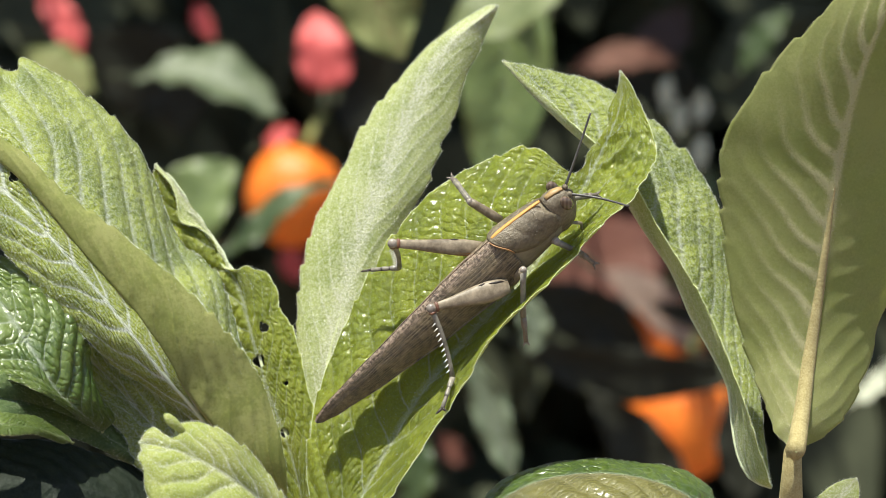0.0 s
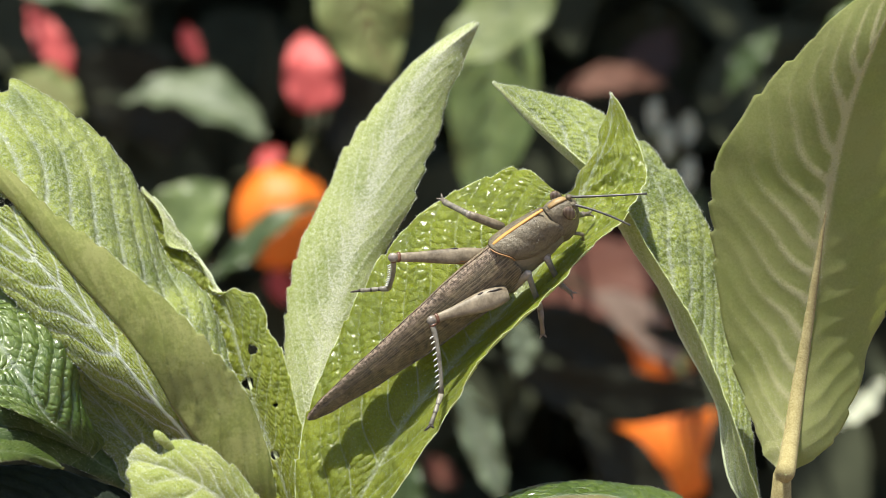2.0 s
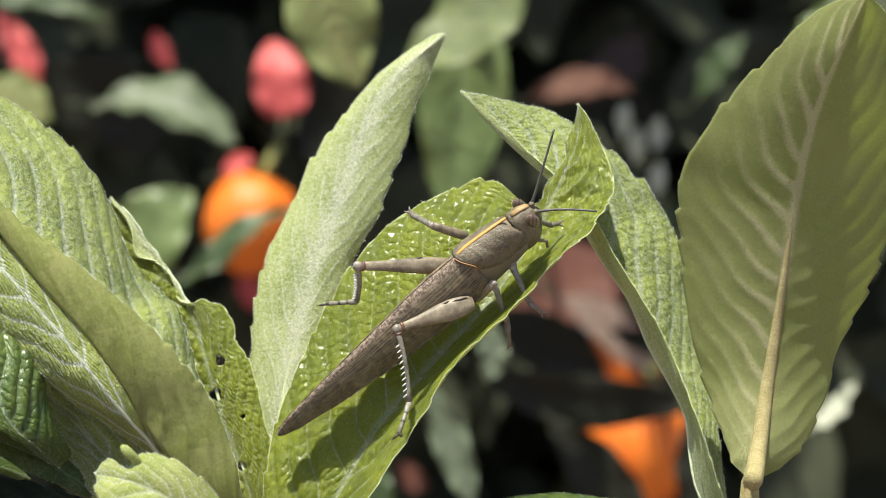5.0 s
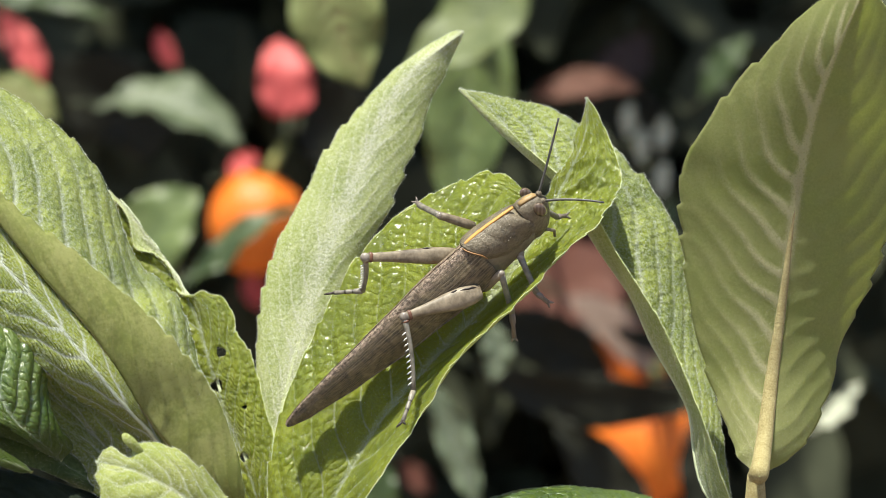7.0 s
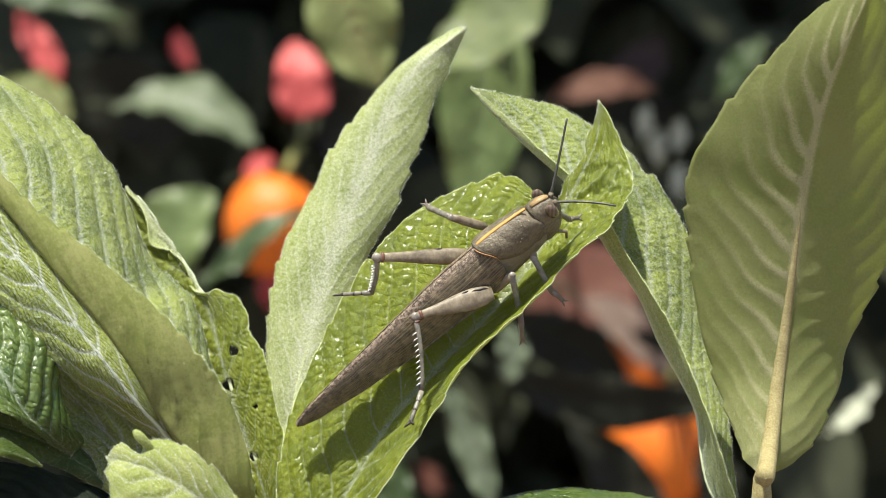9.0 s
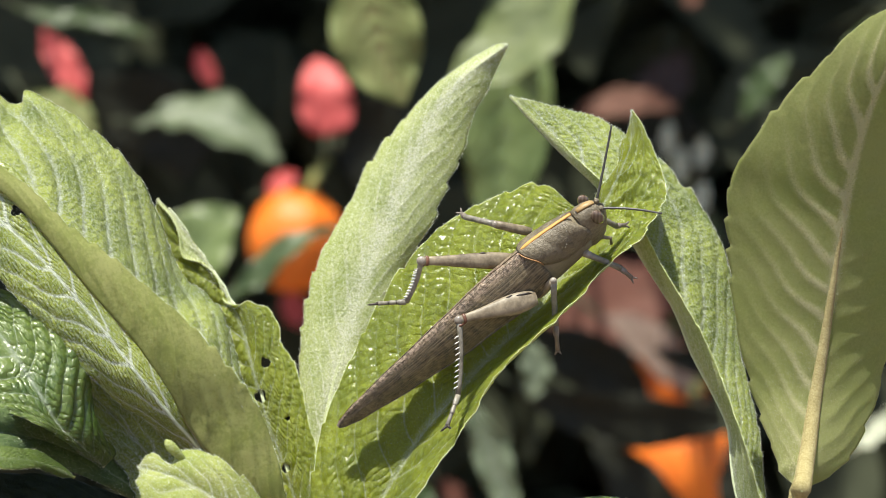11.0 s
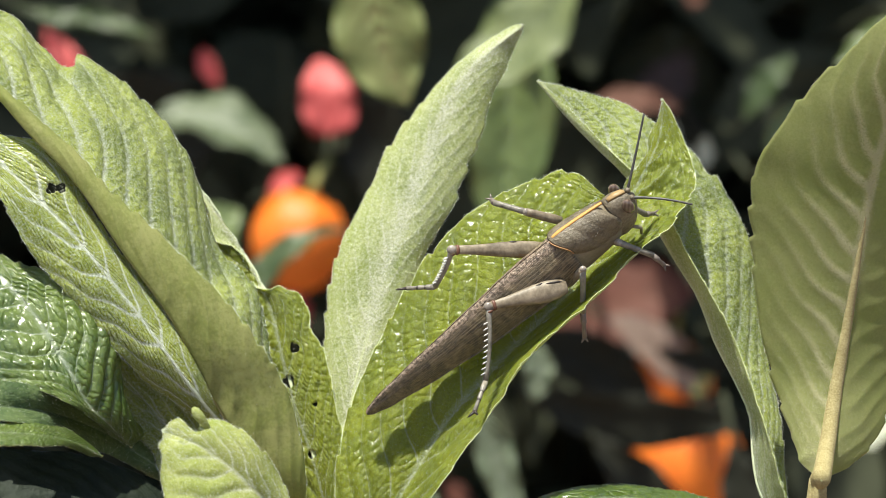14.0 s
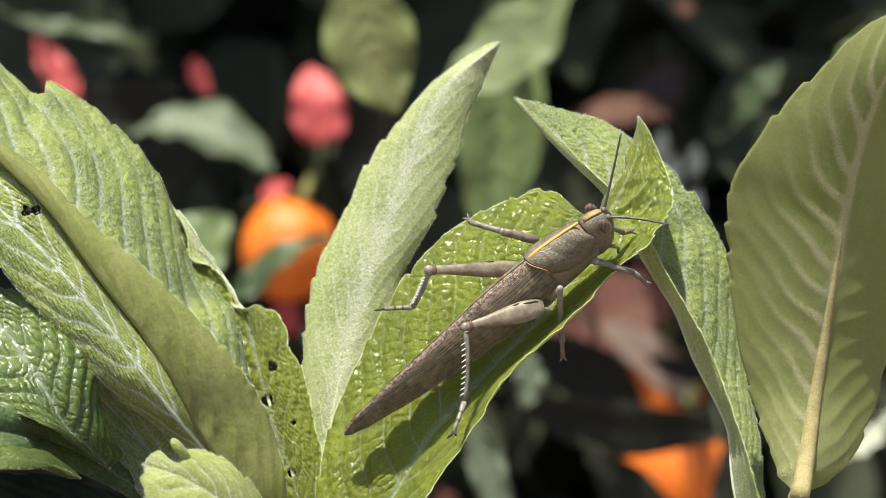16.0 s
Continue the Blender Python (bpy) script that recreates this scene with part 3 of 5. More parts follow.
leaf("low", left_shoot, "dark glossy quilted leaf low on the shoot",
     [(182, 765, 8), (140, 728, 18), (100, 692, 23), (72, 645, 24), (42, 598, 22.5), (8, 545, 20.5), (-35, 495, 18), (-95, 440, 14.5), (-165, 390, 11)],
     [(152, 752, 13), (115, 722, 21.5), (75, 696, 26.5), (20, 676, 28), (-40, 666, 29), (-100, 660, 30), (-160, 620, 28), (-200, 520, 20)],
     [(204, 742, 7), (184, 712, 11), (172, 680, 13), (165, 640, 13), (155, 600, 15.5), (133, 555, 17), (98, 505, 16.5), (45, 468, 15.5), (-15, 452, 14), (-90, 420, 12)],
     (MATURE, FELT, RIM), belly=(0.4, 0.6), quilt=1.2, veins=13, lean=2.4, teeth=0.9, n_teeth=14, wave=0.2, rough=0.08, pucker=0.15, nu=170, nv=38, seed=19, down=(4000, 300, 0.42), along=0.95, rib_sink=0.35, rib_size=(0.32, 0.1), rib_span=(0.2, 0.97))
leaf("lower", left_shoot, "dull green leaf folded along its midrib, half in shade",
     [(370, 905, 2), (290, 838, 5), (215, 790, 4), (140, 745, 8), (70, 718, 15), (0, 706, 30), (-80, 704, 37), (-160, 715, 38)],
     [(310, 880, 4), (240, 830, 2), (180, 797, 5), (120, 772, 10), (70, 752, 18), (20, 735, 33), (-40, 726, 40), (-100, 726, 41)],
     [(340, 850, 0), (270, 787, -2), (210, 742, 0), (160, 712, 3), (110, 690, 9), (60, 672, 18), (0, 662, 29.5), (-80, 660, 34)],
     (SLATE, SLATE, RIM), belly=(0.4, 0.8), quilt=0.5, veins=12, teeth=0.3, wave=0.3, nu=120, nv=22, seed=23, down=(2500, 500, 0.3))
leaf("corner", left_shoot, "glossy narrow leaf low on the shoot",
     [(130, 785, 22), (80, 762, 30), (20, 752, 38), (-60, 750, 43), (-120, 755, 44)],
     [(110, 785, 24), (70, 772, 33.5), (20, 769, 42.5), (-60, 772, 47.5)],
     [(110, 765, 20), (70, 742, 26), (20, 730, 33), (-60, 725, 38)],
     (MATURE, OLIVE, RIM), belly=(0.6, 0.4), quilt=0.9, veins=14, teeth=0.4, wave=0.2, pucker=0.4, nu=90, nv=18, seed=25, rib_span=(0.25, 0.97), down=(500, 200, 0.3))
# the dark of this leaf is shade, carried by its material's colour
leaf("lowest", left_shoot, "leaf at the foot of the shoot, its shade put in the colour",
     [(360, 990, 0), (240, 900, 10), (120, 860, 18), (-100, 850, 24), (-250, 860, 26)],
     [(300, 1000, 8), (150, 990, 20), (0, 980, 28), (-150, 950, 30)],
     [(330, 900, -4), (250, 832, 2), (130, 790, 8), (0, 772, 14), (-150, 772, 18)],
     (FOOT_SHADE, FOOT_SHADE, FOOT_SHADE), belly=(0.5, 0.5), quilt=0.7, veins=12, wave=0.5, nu=90, nv=18, seed=29, down=(0, 0, 0.42))
leaf("young", left_shoot, "small crinkled new leaf with a bud at its tip",
     [(560, 985, 27), (480, 900, 33), (400, 840, 36), (320, 800, 37), (246, 783, 36)],
     [(540, 1010, 35), (450, 990, 39), (350, 960, 41), (290, 920, 41), (265, 870, 40), (258, 828, 39), (246, 812, 38), (251, 797, 37)],
     [(545, 930, 29), (500, 878, 33), (470, 830, 34), (430, 790, 35), (390, 762, 35), (350, 748, 35), (325, 752, 35), (303, 775, 35.5), (275, 757, 35.5), (258, 765, 36)],
     (DOWNY, FELT, RIM), belly=(0.6, 0.8), quilt=0.8, veins=8, lean=2.4, teeth=0.8, n_teeth=9, wave=0.5, nu=100, nv=22, seed=31, down=(12000, 1400, 0.42), along=0.6)
bud = part("bud", tube([at(332, 772, 35), at(322, 762, 36), at(311, 752, 36.6), at(302, 744, 37), at(296, 738, 37), at(292, 734, 36.8)],
                       [q * STEP for q in (4, 6, 8, 9, 7, 3)], 12, True, (-AHEAD, 0.6)), DOWNY, LEAVES["young"][0], "pale curled bud", origin=at(560, 985, 27))
leaf("arc", right_shoot, "long downy leaf arching over, folded along its midrib",
     [(1366, 862, -1), (1330, 845, -1), (1310, 810, -2), (1298, 750, -3), (1292, 690, -4), (1270, 640, -5), (1225, 560, -7), (1190, 480, -8), (1150, 420, -9), (1115, 365, -10), (1082, 305, -11), (1045, 262, -12),
      (1000, 222, -13), (940, 165, -14), (890, 108, -14)],
     [(1362, 850, 3), (1345, 800, 5), (1325, 730, 6), (1300, 660, 5), (1265, 580, 3), (1235, 520, 2), (1205, 465, 1), (1165, 400, 0), (1127, 337, -2), (1095, 290, -5), (1062, 258, -8), (1012, 214, -11), (950, 160, -13)],
     [(1355, 780, -4), (1345, 700, -8), (1330, 640, -11), (1310, 560, -14), (1300, 480, -16), (1285, 400, -17), (1265, 350, -17), (1240, 310, -18), (1215, 275, -18), (1200, 265, -18), (1180, 240, -18),
      (1145, 208, -18), (1120, 190, -18), (1085, 165, -18), (1050, 147, -18), (980, 130, -17), (935, 118, -16)],
     (HAIRY, FELT, RIM), belly=(-0.3, 0.8), quilt=0.7, veins=13, teeth=0.8, n_teeth=15, wave=0.2, nu=170, nv=26, seed=37, down=(26000, 3600, 0.45), along=0.8, rib_sink=0.2)
leaf("big", right_shoot, "large upright leaf seen from its felted olive lower side",
     [(1410, 800, 20), (1419, 740, 15), (1432, 640, 11.5), (1447, 540, 12.4), (1460, 450, 14.9), (1475, 350, 18.1), (1492, 250, 22.2), (1520, 140, 27.8), (1560, 40, 33), (1612, -70, 38)],
     [(1390, 785, 14.2), (1370, 768, 12.8), (1367, 755, 11.8), (1345, 700, 9.1), (1320, 630, 7.1), (1300, 560, 7.7), (1285, 480, 9.5), (1276, 400, 11.9), (1272, 330, 14.2), (1278, 265, 16.2), (1300, 215, 19),
      (1335, 165, 21.4), (1370, 115, 24), (1400, 85, 25.7), (1440, 45, 28), (1480, 0, 30.3), (1540, -45, 32.4)],
     [(1420, 795, 12.6), (1445, 785, 11.7), (1470, 768, 10.3), (1500, 734, 7.8), (1518, 690, 6.3), (1536, 650, 4.9), (1556, 580, 5), (1606, 484, 7), (1640, 380, 10.1), (1662, 250, 15), (1668, 120, 21.5), (1655, 0, 27.5)],
     (BACKLIT, SUNLIT, RIM), belly=(1.0, 1.0), quilt=-0.3, veins=15, teeth=1.0, n_teeth=16, wave=0.4, nu=160, nv=28, seed=41, rib_mat=TAN, rough=0.03, rib_sink=0.5, rib_size=(1.9, 0.3), rib_span=(0.0, 0.62), hair=TAWNY, zone=(0.66, -1), down=(190000, 1600, 0.26), along=0.97)
leaf("arch", right_shoot, "dark glossy leaf bending over with a brownish near half",
     [(800, 990, -2), (880, 892, 4), (960, 850, 8), (1060, 838, 10), (1150, 850, 10), (1220, 880, 8), (1290, 945, 2)],
     [(830, 940, -8), (880, 858, -10), (940, 829, -10), (1050, 814, -10), (1130, 818, -10), (1200, 834, -10), (1250, 864, -8)],
     [(830, 1000, 10), (900, 960, 20), (1000, 940, 24), (1100, 940, 24), (1200, 960, 20), (1280, 980, 10)],
     (MATURE, OLIVE, RIM, BROWNISH), belly=(0.6, 0.6), quilt=0.9, pucker=0.5, veins=10, teeth=0.5, wave=0.3, nu=100, nv=22, seed=43, right_slot=3, down=(1500, 900, 0.5), rib_sink=0.4)
leaf("tip", right_shoot, "tip of a small pale leaf",
     [(1420, 950, 8), (1450, 915, 8), (1485, 880, 8), (1516, 846, 8)], [(1425, 905, 8), (1465, 865, 8), (1495, 850, 8)], [(1470, 955, 8), (1512, 905, 8), (1520, 865, 8)],
     (FELT, YOUNG, RIM), quilt=0.3, veins=7, nu=50, nv=12, seed=47, down=(600, 300, 0.5))
stem = part("stem", tube([Vector((0.06, 0.56, 0.0)), at(1390, 2600, -20), at(1396, 1300, 2), at(1398, 960, 7), at(1400, 870, 13), at(1403, 800, 18), at(1415, 745, 12)],
                         [0.009, 0.007, 0.0044, 0.0030, 0.0022, 0.0017, 0.0006], 16), TAN, right_shoot, "tan downy stem", origin=at(1400, 870, 10))
LEAVES["stem"] = (stem, at(1400, 870, 10), right_shoot)
stem = part("stem", tube([Vector((0.03, 0.55, 0.0)), at(640, 2700, -30), at(565, 1300, -6), at(560, 1100, -6), at(560, 960, -4), at(566, 900, -6)], [0.009, 0.008, 0.005, 0.004, 0.0034, 0.002], 16),
            TAN, left_shoot, "tan downy stem", origin=at(560, 960, -4))
LEAVES["stem_left"] = (stem, at(560, 960, -4), left_shoot)


# ---- the locust ----
def wing_material():
    m, nt, p, out = material("locust_wing")
    tc = nt.nodes.new("ShaderNodeTexCoord")
    mp = nt.nodes.new("ShaderNodeMapping")
    link(nt, tc.outputs["UV"], mp.inputs[0])
    mp.inputs["Scale"].default_value = (150, 26, 1)
    cells = node(nt, "ShaderNodeTexVoronoi", Scale=1.0)
    cells.feature = "DISTANCE_TO_EDGE"
    link(nt, mp.outputs[0], cells.inputs["Vector"])
    net = ramp(nt, cells.outputs["Distance"], [(0.02, (1, 1, 1)), (0.16, (0, 0, 0))])
    big = noise_tex(nt, 650, 4, 0.7, tc.outputs["Object"])
    fine = noise_tex(nt, 1900, 4, 0.7, tc.outputs["Object"])
    uv = nt.nodes.new("ShaderNodeSeparateXYZ")
    link(nt, tc.outputs["UV"], uv.inputs[0])
    # long veins that run the length of the wing, with paler lines and brown between
    run = maths(nt, "ADD", maths(nt, "MULTIPLY", uv.outputs[1], 17.0), maths(nt, "ADD", maths(nt, "MULTIPLY", uv.outputs[0], 2.5), maths(nt, "MULTIPLY", noise_tex(nt, 120, 2, 0.5, tc.outputs["Object"]), 0.45)))
    cords = ramp(nt, maths(nt, "PINGPONG", run, 0.5), [(0.03, (1, 1, 1)), (0.13, (0, 0, 0))])
    base = ramp(nt, big, [(0.40, (0.030, 0.022, 0.010)), (0.52, (0.115, 0.083, 0.040)), (0.64, (0.235, 0.18, 0.095))])
    # the ridge of the back is speckled dark and pale
    ridge = maths(nt, "SUBTRACT", 1.0, maths(nt, "MINIMUM", maths(nt, "MULTIPLY", uv.outputs[1], 4.4), 1.0))
    spots = ramp(nt, fine, [(0.44, (0.050, 0.030, 0.022)), (0.56, (0.46, 0.34, 0.26))])
    mp2 = nt.nodes.new("ShaderNodeMapping")
    link(nt, tc.outputs["UV"], mp2.inputs[0])
    mp2.inputs["Scale"].default_value = (7, 40, 1)
    streak = noise_tex(nt, 1.0, 3, 0.6, mp2.outputs[0])
    base = blend(nt, maths(nt, "MULTIPLY", ramp(nt, streak, [(0.50, (0, 0, 0)), (0.60, (1, 1, 1))]), 0.35), base, (0.32, 0.255, 0.165))
    base = blend(nt, maths(nt, "MULTIPLY", ramp(nt, streak, [(0.38, (1, 1, 1)), (0.47, (0, 0, 0))]), 0.55), base, (0.045, 0.032, 0.018))
    base = blend(nt, maths(nt, "MULTIPLY", maths(nt, "MULTIPLY", cords, ramp(nt, fine, [(0.38, (0.1, 0.1, 0.1)), (0.55, (1, 1, 1))])), 0.55), base, (0.44, 0.36, 0.25))
    base = blend(nt, maths(nt, "MULTIPLY", net, 0.25), base, (0.33, 0.275, 0.18))
    base = blend(nt, maths(nt, "MULTIPLY", maths(nt, "MINIMUM", maths(nt, "MULTIPLY", ridge, 1.6), 1.0), 0.65), base, spots)
    net = maths(nt, "ADD", net, maths(nt, "MULTIPLY", cords, 1.4))
    link(nt, base, p.inputs["Base Color"])
    p.inputs["Roughness"].default_value = 0.45
    b = node(nt, "ShaderNodeBump", Strength=0.5, Distance=0.00015)
    link(nt, net, b.inputs["Height"])
    link(nt, b.outputs[0], p.inputs["Normal"])
    return m


WING = wing_material()
SHELL = plain_material("locust_shell", (0.075, 0.060, 0.038), (0.215, 0.175, 0.115), 0.45, 1900, 0.8, 0.0003)
BELLY = plain_material("locust_belly", (0.15, 0.125, 0.08), (0.25, 0.21, 0.14), 0.5, 1300, 0.3)
STRIPE = plain_material("orange_stripe", (0.55, 0.26, 0.06), (0.68, 0.36, 0.10), 0.5, 1500, 0.3)
PALE_STRIPE = plain_material("crown_band", (0.28, 0.18, 0.07), (0.38, 0.25, 0.11), 0.5, 1500, 0.3)
RIMMED = plain_material("orange_rim", (0.24, 0.12, 0.045), (0.36, 0.19, 0.07), 0.5, 1500, 0.3)
AMBER = plain_material("amber_keel", (0.22, 0.10, 0.035), (0.36, 0.17, 0.06), 0.45, 900, 0.3)
THIGH = plain_material("buff_thigh", (0.085, 0.062, 0.038), (0.35, 0.285, 0.195), 0.5, 520, 0.3)
MARK = plain_material("dark_mark", (0.03, 0.022, 0.018), (0.06, 0.045, 0.035), 0.5)
SHIN = plain_material("grey_shin", (0.105, 0.094, 0.074), (0.32, 0.29, 0.235), 0.4, 900, 0.2)
SPINE = plain_material("white_spine", (0.62, 0.60, 0.55), (0.75, 0.73, 0.68), 0.4)
SPECK = plain_material("pale_speck", (0.45, 0.40, 0.32), (0.6, 0.55, 0.46), 0.5)
RUSTY = plain_material("rusty_knee_band", (0.07, 0.028, 0.016), (0.19, 0.085, 0.05), 0.4)
KNEE = plain_material("knee", (0.13, 0.105, 0.085), (0.38, 0.335, 0.28), 0.35, 700)
RUST = plain_material("rust_foot", (0.11, 0.09, 0.075), (0.26, 0.215, 0.18), 0.45)
FEELER = plain_material("dark_feeler", (0.035, 0.033, 0.030), (0.085, 0.08, 0.072), 0.4)


def eye_material():
    m, nt, p, out = material("banded_eye")
    tc = nt.nodes.new("ShaderNodeTexCoord")
    w = node(nt, "ShaderNodeTexWave", Scale=420.0, Distortion=0.6)
    w.bands_direction = "X"
    link(nt, tc.outputs["Object"], w.inputs["Vector"])
    link(nt, ramp(nt, w.outputs["Fac"], [(0.3, (0.095, 0.062, 0.042)), (0.7, (0.15, 0.105, 0.075))]), p.inputs["Base Color"])
    p.inputs["Roughness"].default_value = 0.12
    p.inputs["Coat Weight"].default_value = 0.6
    return m


EYE_MAT = eye_material()
ROLL = 40.0
C0 = at(885, 440, 9.5)
FWD = way(0.737, 0.676, 0.03)
DORS = way(-0.676 * math.sin(radians(ROLL)), 0.737 * math.sin(radians(ROLL)), math.cos(radians(ROLL)))
DORS = (DORS - FWD * DORS.dot(FWD)).normalized()
LEFT = DORS.cross(FWD)
SIDE = way(-0.676, 0.737, 0.0)


def lp(x, y, z):
    """A place on the locust: forward, to its left and towards its back, in grid steps."""
    bend = np.interp(x, [-440, -120, 15, 115, 170], [5, 2, -5, -12, -13])
    return C0 + (FWD * x + LEFT * y + DORS * z + SIDE * float(bend)) * STEP


def loft(rings):
    bm = bmesh.new()
    made = [[bm.verts.new(p) for p in r] for r in rings]
    n = len(made[0])
    for a, b in zip(made, made[1:]):
        for k in range(n):
            bm.faces.new((a[k], a[(k + 1) % n], b[(k + 1) % n], b[k]))
    bm.faces.new(made[0][::-1])
    bm.faces.new(made[-1])
    bmesh.ops.recalc_face_normals(bm, faces=bm.faces)
    return bm


def trunk_rings(stations, n=28, back=0.0, keel=0.0, power=0.85, shear=0.0, ahead=0.0):
    rings = []
    for x, hw, top, low in stations:
        ring = []
        for k in range(n):
            a = 2 * math.pi * k / n
            c, s = math.cos(a), math.sin(a)
            y = hw * math.copysign(abs(c) ** power, c)
            mid = (top + low) / 2
            z = mid + (top - low) / 2 * math.copysign(abs(s) ** power, s)
            pk = max(0.0, s) ** 14
            ring.append(lp(x - back * max(0.0, s) ** 2 + ahead * max(0.0, -s) * max(0.0, min(1.0, (70 - x) / 50)) + shear * min(0.0, z - 8), y, z + keel * pk))
        rings.append(ring)
    return rings


locust = thing("locust", at(571, 735, 9), "grey-brown locust with an orange stripe clinging to the leaf", "locust")
LOCUST_AT = at(571, 735, 9)
part("pronotum", loft(trunk_rings([(14, 32, 39.5, -20), (18, 33.5, 41, -26), (36, 34.5, 42.5, -34), (54, 33.6, 43, -38), (57, 32.6, 41.8, -38), (60, 33.4, 42.4, -38),
                                   (80, 31.3, 42, -40), (84, 30, 40.5, -40), (87, 30.8, 41, -40), (106, 27.6, 39, -40), (114, 26.2, 36.5, -38)], n=36, back=20, keel=2.5, ahead=40)),
     SHELL, locust, "grey-brown saddle with pale grains")
part("thorax", loft(trunk_rings([(-70, 22, 20, -54), (-30, 27, 28, -62), (20, 34, 34, -64), (70, 30, 32, -58), (108, 26, 28, -48)])), BELLY, locust)
part("head", loft(trunk_rings([(108, 25.76, 33, -46), (118, 26.68, 36, -52), (132, 25.76, 35, -56), (146, 22.08, 29, -56), (155, 17.48, 18, -50), (161, 11.04, 7, -40), (163, 5.52, -6, -28)], shear=0.42)), SHELL, locust)
part("abdomen", loft(trunk_rings([(-320, 3, -14, -24), (-308, 9, -8, -32), (-240, 15, 2, -42), (-160, 21, 10, -46), (-80, 22, 14, -52), (-40, 25, 18, -54)])), BELLY, locust)


def ribbon(points, half, across, lift, thick):
    """A narrow raised band over the points."""
    bm = bmesh.new()
    rows_ = []
    for i, p in enumerate(points):
        h = half[i]
        rows_.append([bm.verts.new(p + across * (h * STEP) - lift * (thick * STEP)), bm.verts.new(p + across * (h * STEP * 0.8)),
                      bm.verts.new(p - across * (h * STEP * 0.8)), bm.verts.new(p - across * (h * STEP) - lift * (thick * STEP))])
    for a, b in zip(rows_, rows_[1:]):
        for k in range(3):
            bm.faces.new((a[k], a[k + 1], b[k + 1], b[k]))
        bm.faces.new((a[3], a[0], b[0], b[3]))
    bm.faces.new(rows_[0])
    bm.faces.new(rows_[-1][::-1])
    bmesh.ops.recalc_face_normals(bm, faces=bm.faces)
    return bm


part("stripe", ribbon([lp(-3 + 9.9 * i, 0, (42.9, 44.6, 45.6, 46.1, 46.2, 46.0, 45.6, 45.2, 44.8, 44.0, 43.2, 42.0)[i]) for i in range(12)],
                      (1.6, 3.3, 3.7, 3.6, 3.5, 3.3, 3.2, 3.2, 3.0, 2.9, 2.7, 2.4), LEFT, DORS, 3), STRIPE, locust, "orange band along the back")
part("stripe", ribbon([lp(116 + 5.6 * i, 0, (38.0, 38.4, 38.2, 37.6, 36.0, 33.6, 29.0)[i]) for i in range(7)], (4, 5, 6, 6.5, 6.5, 6, 4), LEFT, DORS, 3), PALE_STRIPE, locust, "paler band over the crown")
part("hind_rim", tube([lp(13.5 - 20 * math.sin(a) ** 2, -33.2 * math.cos(a) ** 0.85, 9.8 + 31.2 * math.sin(a) ** 0.85) for a in [0.05 + 1.45 * i / 14 for i in range(15)]],
                      [1.2 * STEP] * 15, 8), RIMMED, locust, "thin orange rim of the saddle")
for side in (-1, 1):
    me = ball(lp(138, side * 23, 16), 18 * STEP, (LEFT, 0.5), 3)
    for v in me.verts:
        d = v.co - lp(138, side * 23, 16)
        v.co -= FWD * (d.dot(FWD) * 0.40)
    part("eye", me, EYE_MAT, locust, "banded brown eye", origin=lp(138, side * 23, 16))
for k in range(70):
    a, x = random.Random(k).uniform(-1.2, 1.2), random.Random(k + 99).uniform(14, 112)
    p = lp(x - 20 * max(0.0, math.cos(a)) ** 2, math.sin(a) * 35, -1 + math.cos(a) * 42.5)
    part("grain", ball(p, random.Random(k + 7).uniform(0.6, 1.15) * STEP, None, 1), SPECK, locust)


def tegmen(side):
    """A folded fore wing: a curved sheet with a rounded tip from shoulder to end."""
    nx, ny = 80, 12
    tops = [(-443, -16), (-435, -8), (-400, 2), (-300, 14), (-180, 26), (-60, 39), (12, 42)]
    lows = [(-443, -20), (-435, -25), (-400, -34), (-300, -47), (-180, -55), (-60, -50), (12, -34)]
    wide = [(-443, 1), (-435, 4), (-400, 9), (-300, 18), (-180, 29), (-60, 38), (12, 38)]
    verts, uvs = [], []
    for layer in (0, 1):
        for i in range(nx + 1):
            x = -443 + (12 + 443) * (i / nx) ** 0.9
            a, b, c = eased(tops, x), eased(lows, x), eased(wide, x)
            for j in range(ny + 1):
                f = j / ny
                y = side * (1.5 + c * math.sin(min(1.0, f * 1.25) * math.pi / 2) ** 0.9) + (-side * 2.5 * layer)
                ridge = 1.3 * math.exp(-((f - 0.42) / 0.05) ** 2) + 0.9 * math.exp(-((f - 0.62) / 0.04) ** 2) + 0.7 * math.exp(-((f - 0.8) / 0.04) ** 2)
                z = a + (b - a) * f ** 1.15
                verts.append(lp(x, y + side * ridge * (1 - layer), z - 1.5 * layer))
                uvs.append((i / nx, f))
    m = ny + 1
    count = (nx + 1) * m
    faces = []
    for i in range(nx):
        for j in range(ny):
            q = (i * m + j, i * m + j + 1, (i + 1) * m + j + 1, (i + 1) * m + j)
            faces.append(q if side < 0 else q[::-1])
            r = tuple(k + count for k in q)
            faces.append(r[::-1] if side < 0 else r)
    for i in range(nx):
        for j in (0, ny):
            a, b = i * m + j, (i + 1) * m + j
            faces.append((a, b, b + count, a + count))
    for j in range(ny):
        for i in (0, nx):
            a, b = i * m + j, i * m + j + 1
            faces.append((a, b, b + count, a + count))
    me = mesh_of("tegmen", verts, faces, [WING], None, uvs)
    return part("tegmen", me, None, locust, "folded brown wing with mottled veins")


tegmen(-1), tegmen(1)


def limb(name, places, radii, mat, label="", sides=12, squash=None):
    return part(name, tube(places, [r * STEP for r in radii], sides, True, squash), mat, locust, label, origin=places[0])


def along(a, b, n):
    return [a.lerp(b, i / (n - 1)) for i in range(n)]


JOINTED = {}
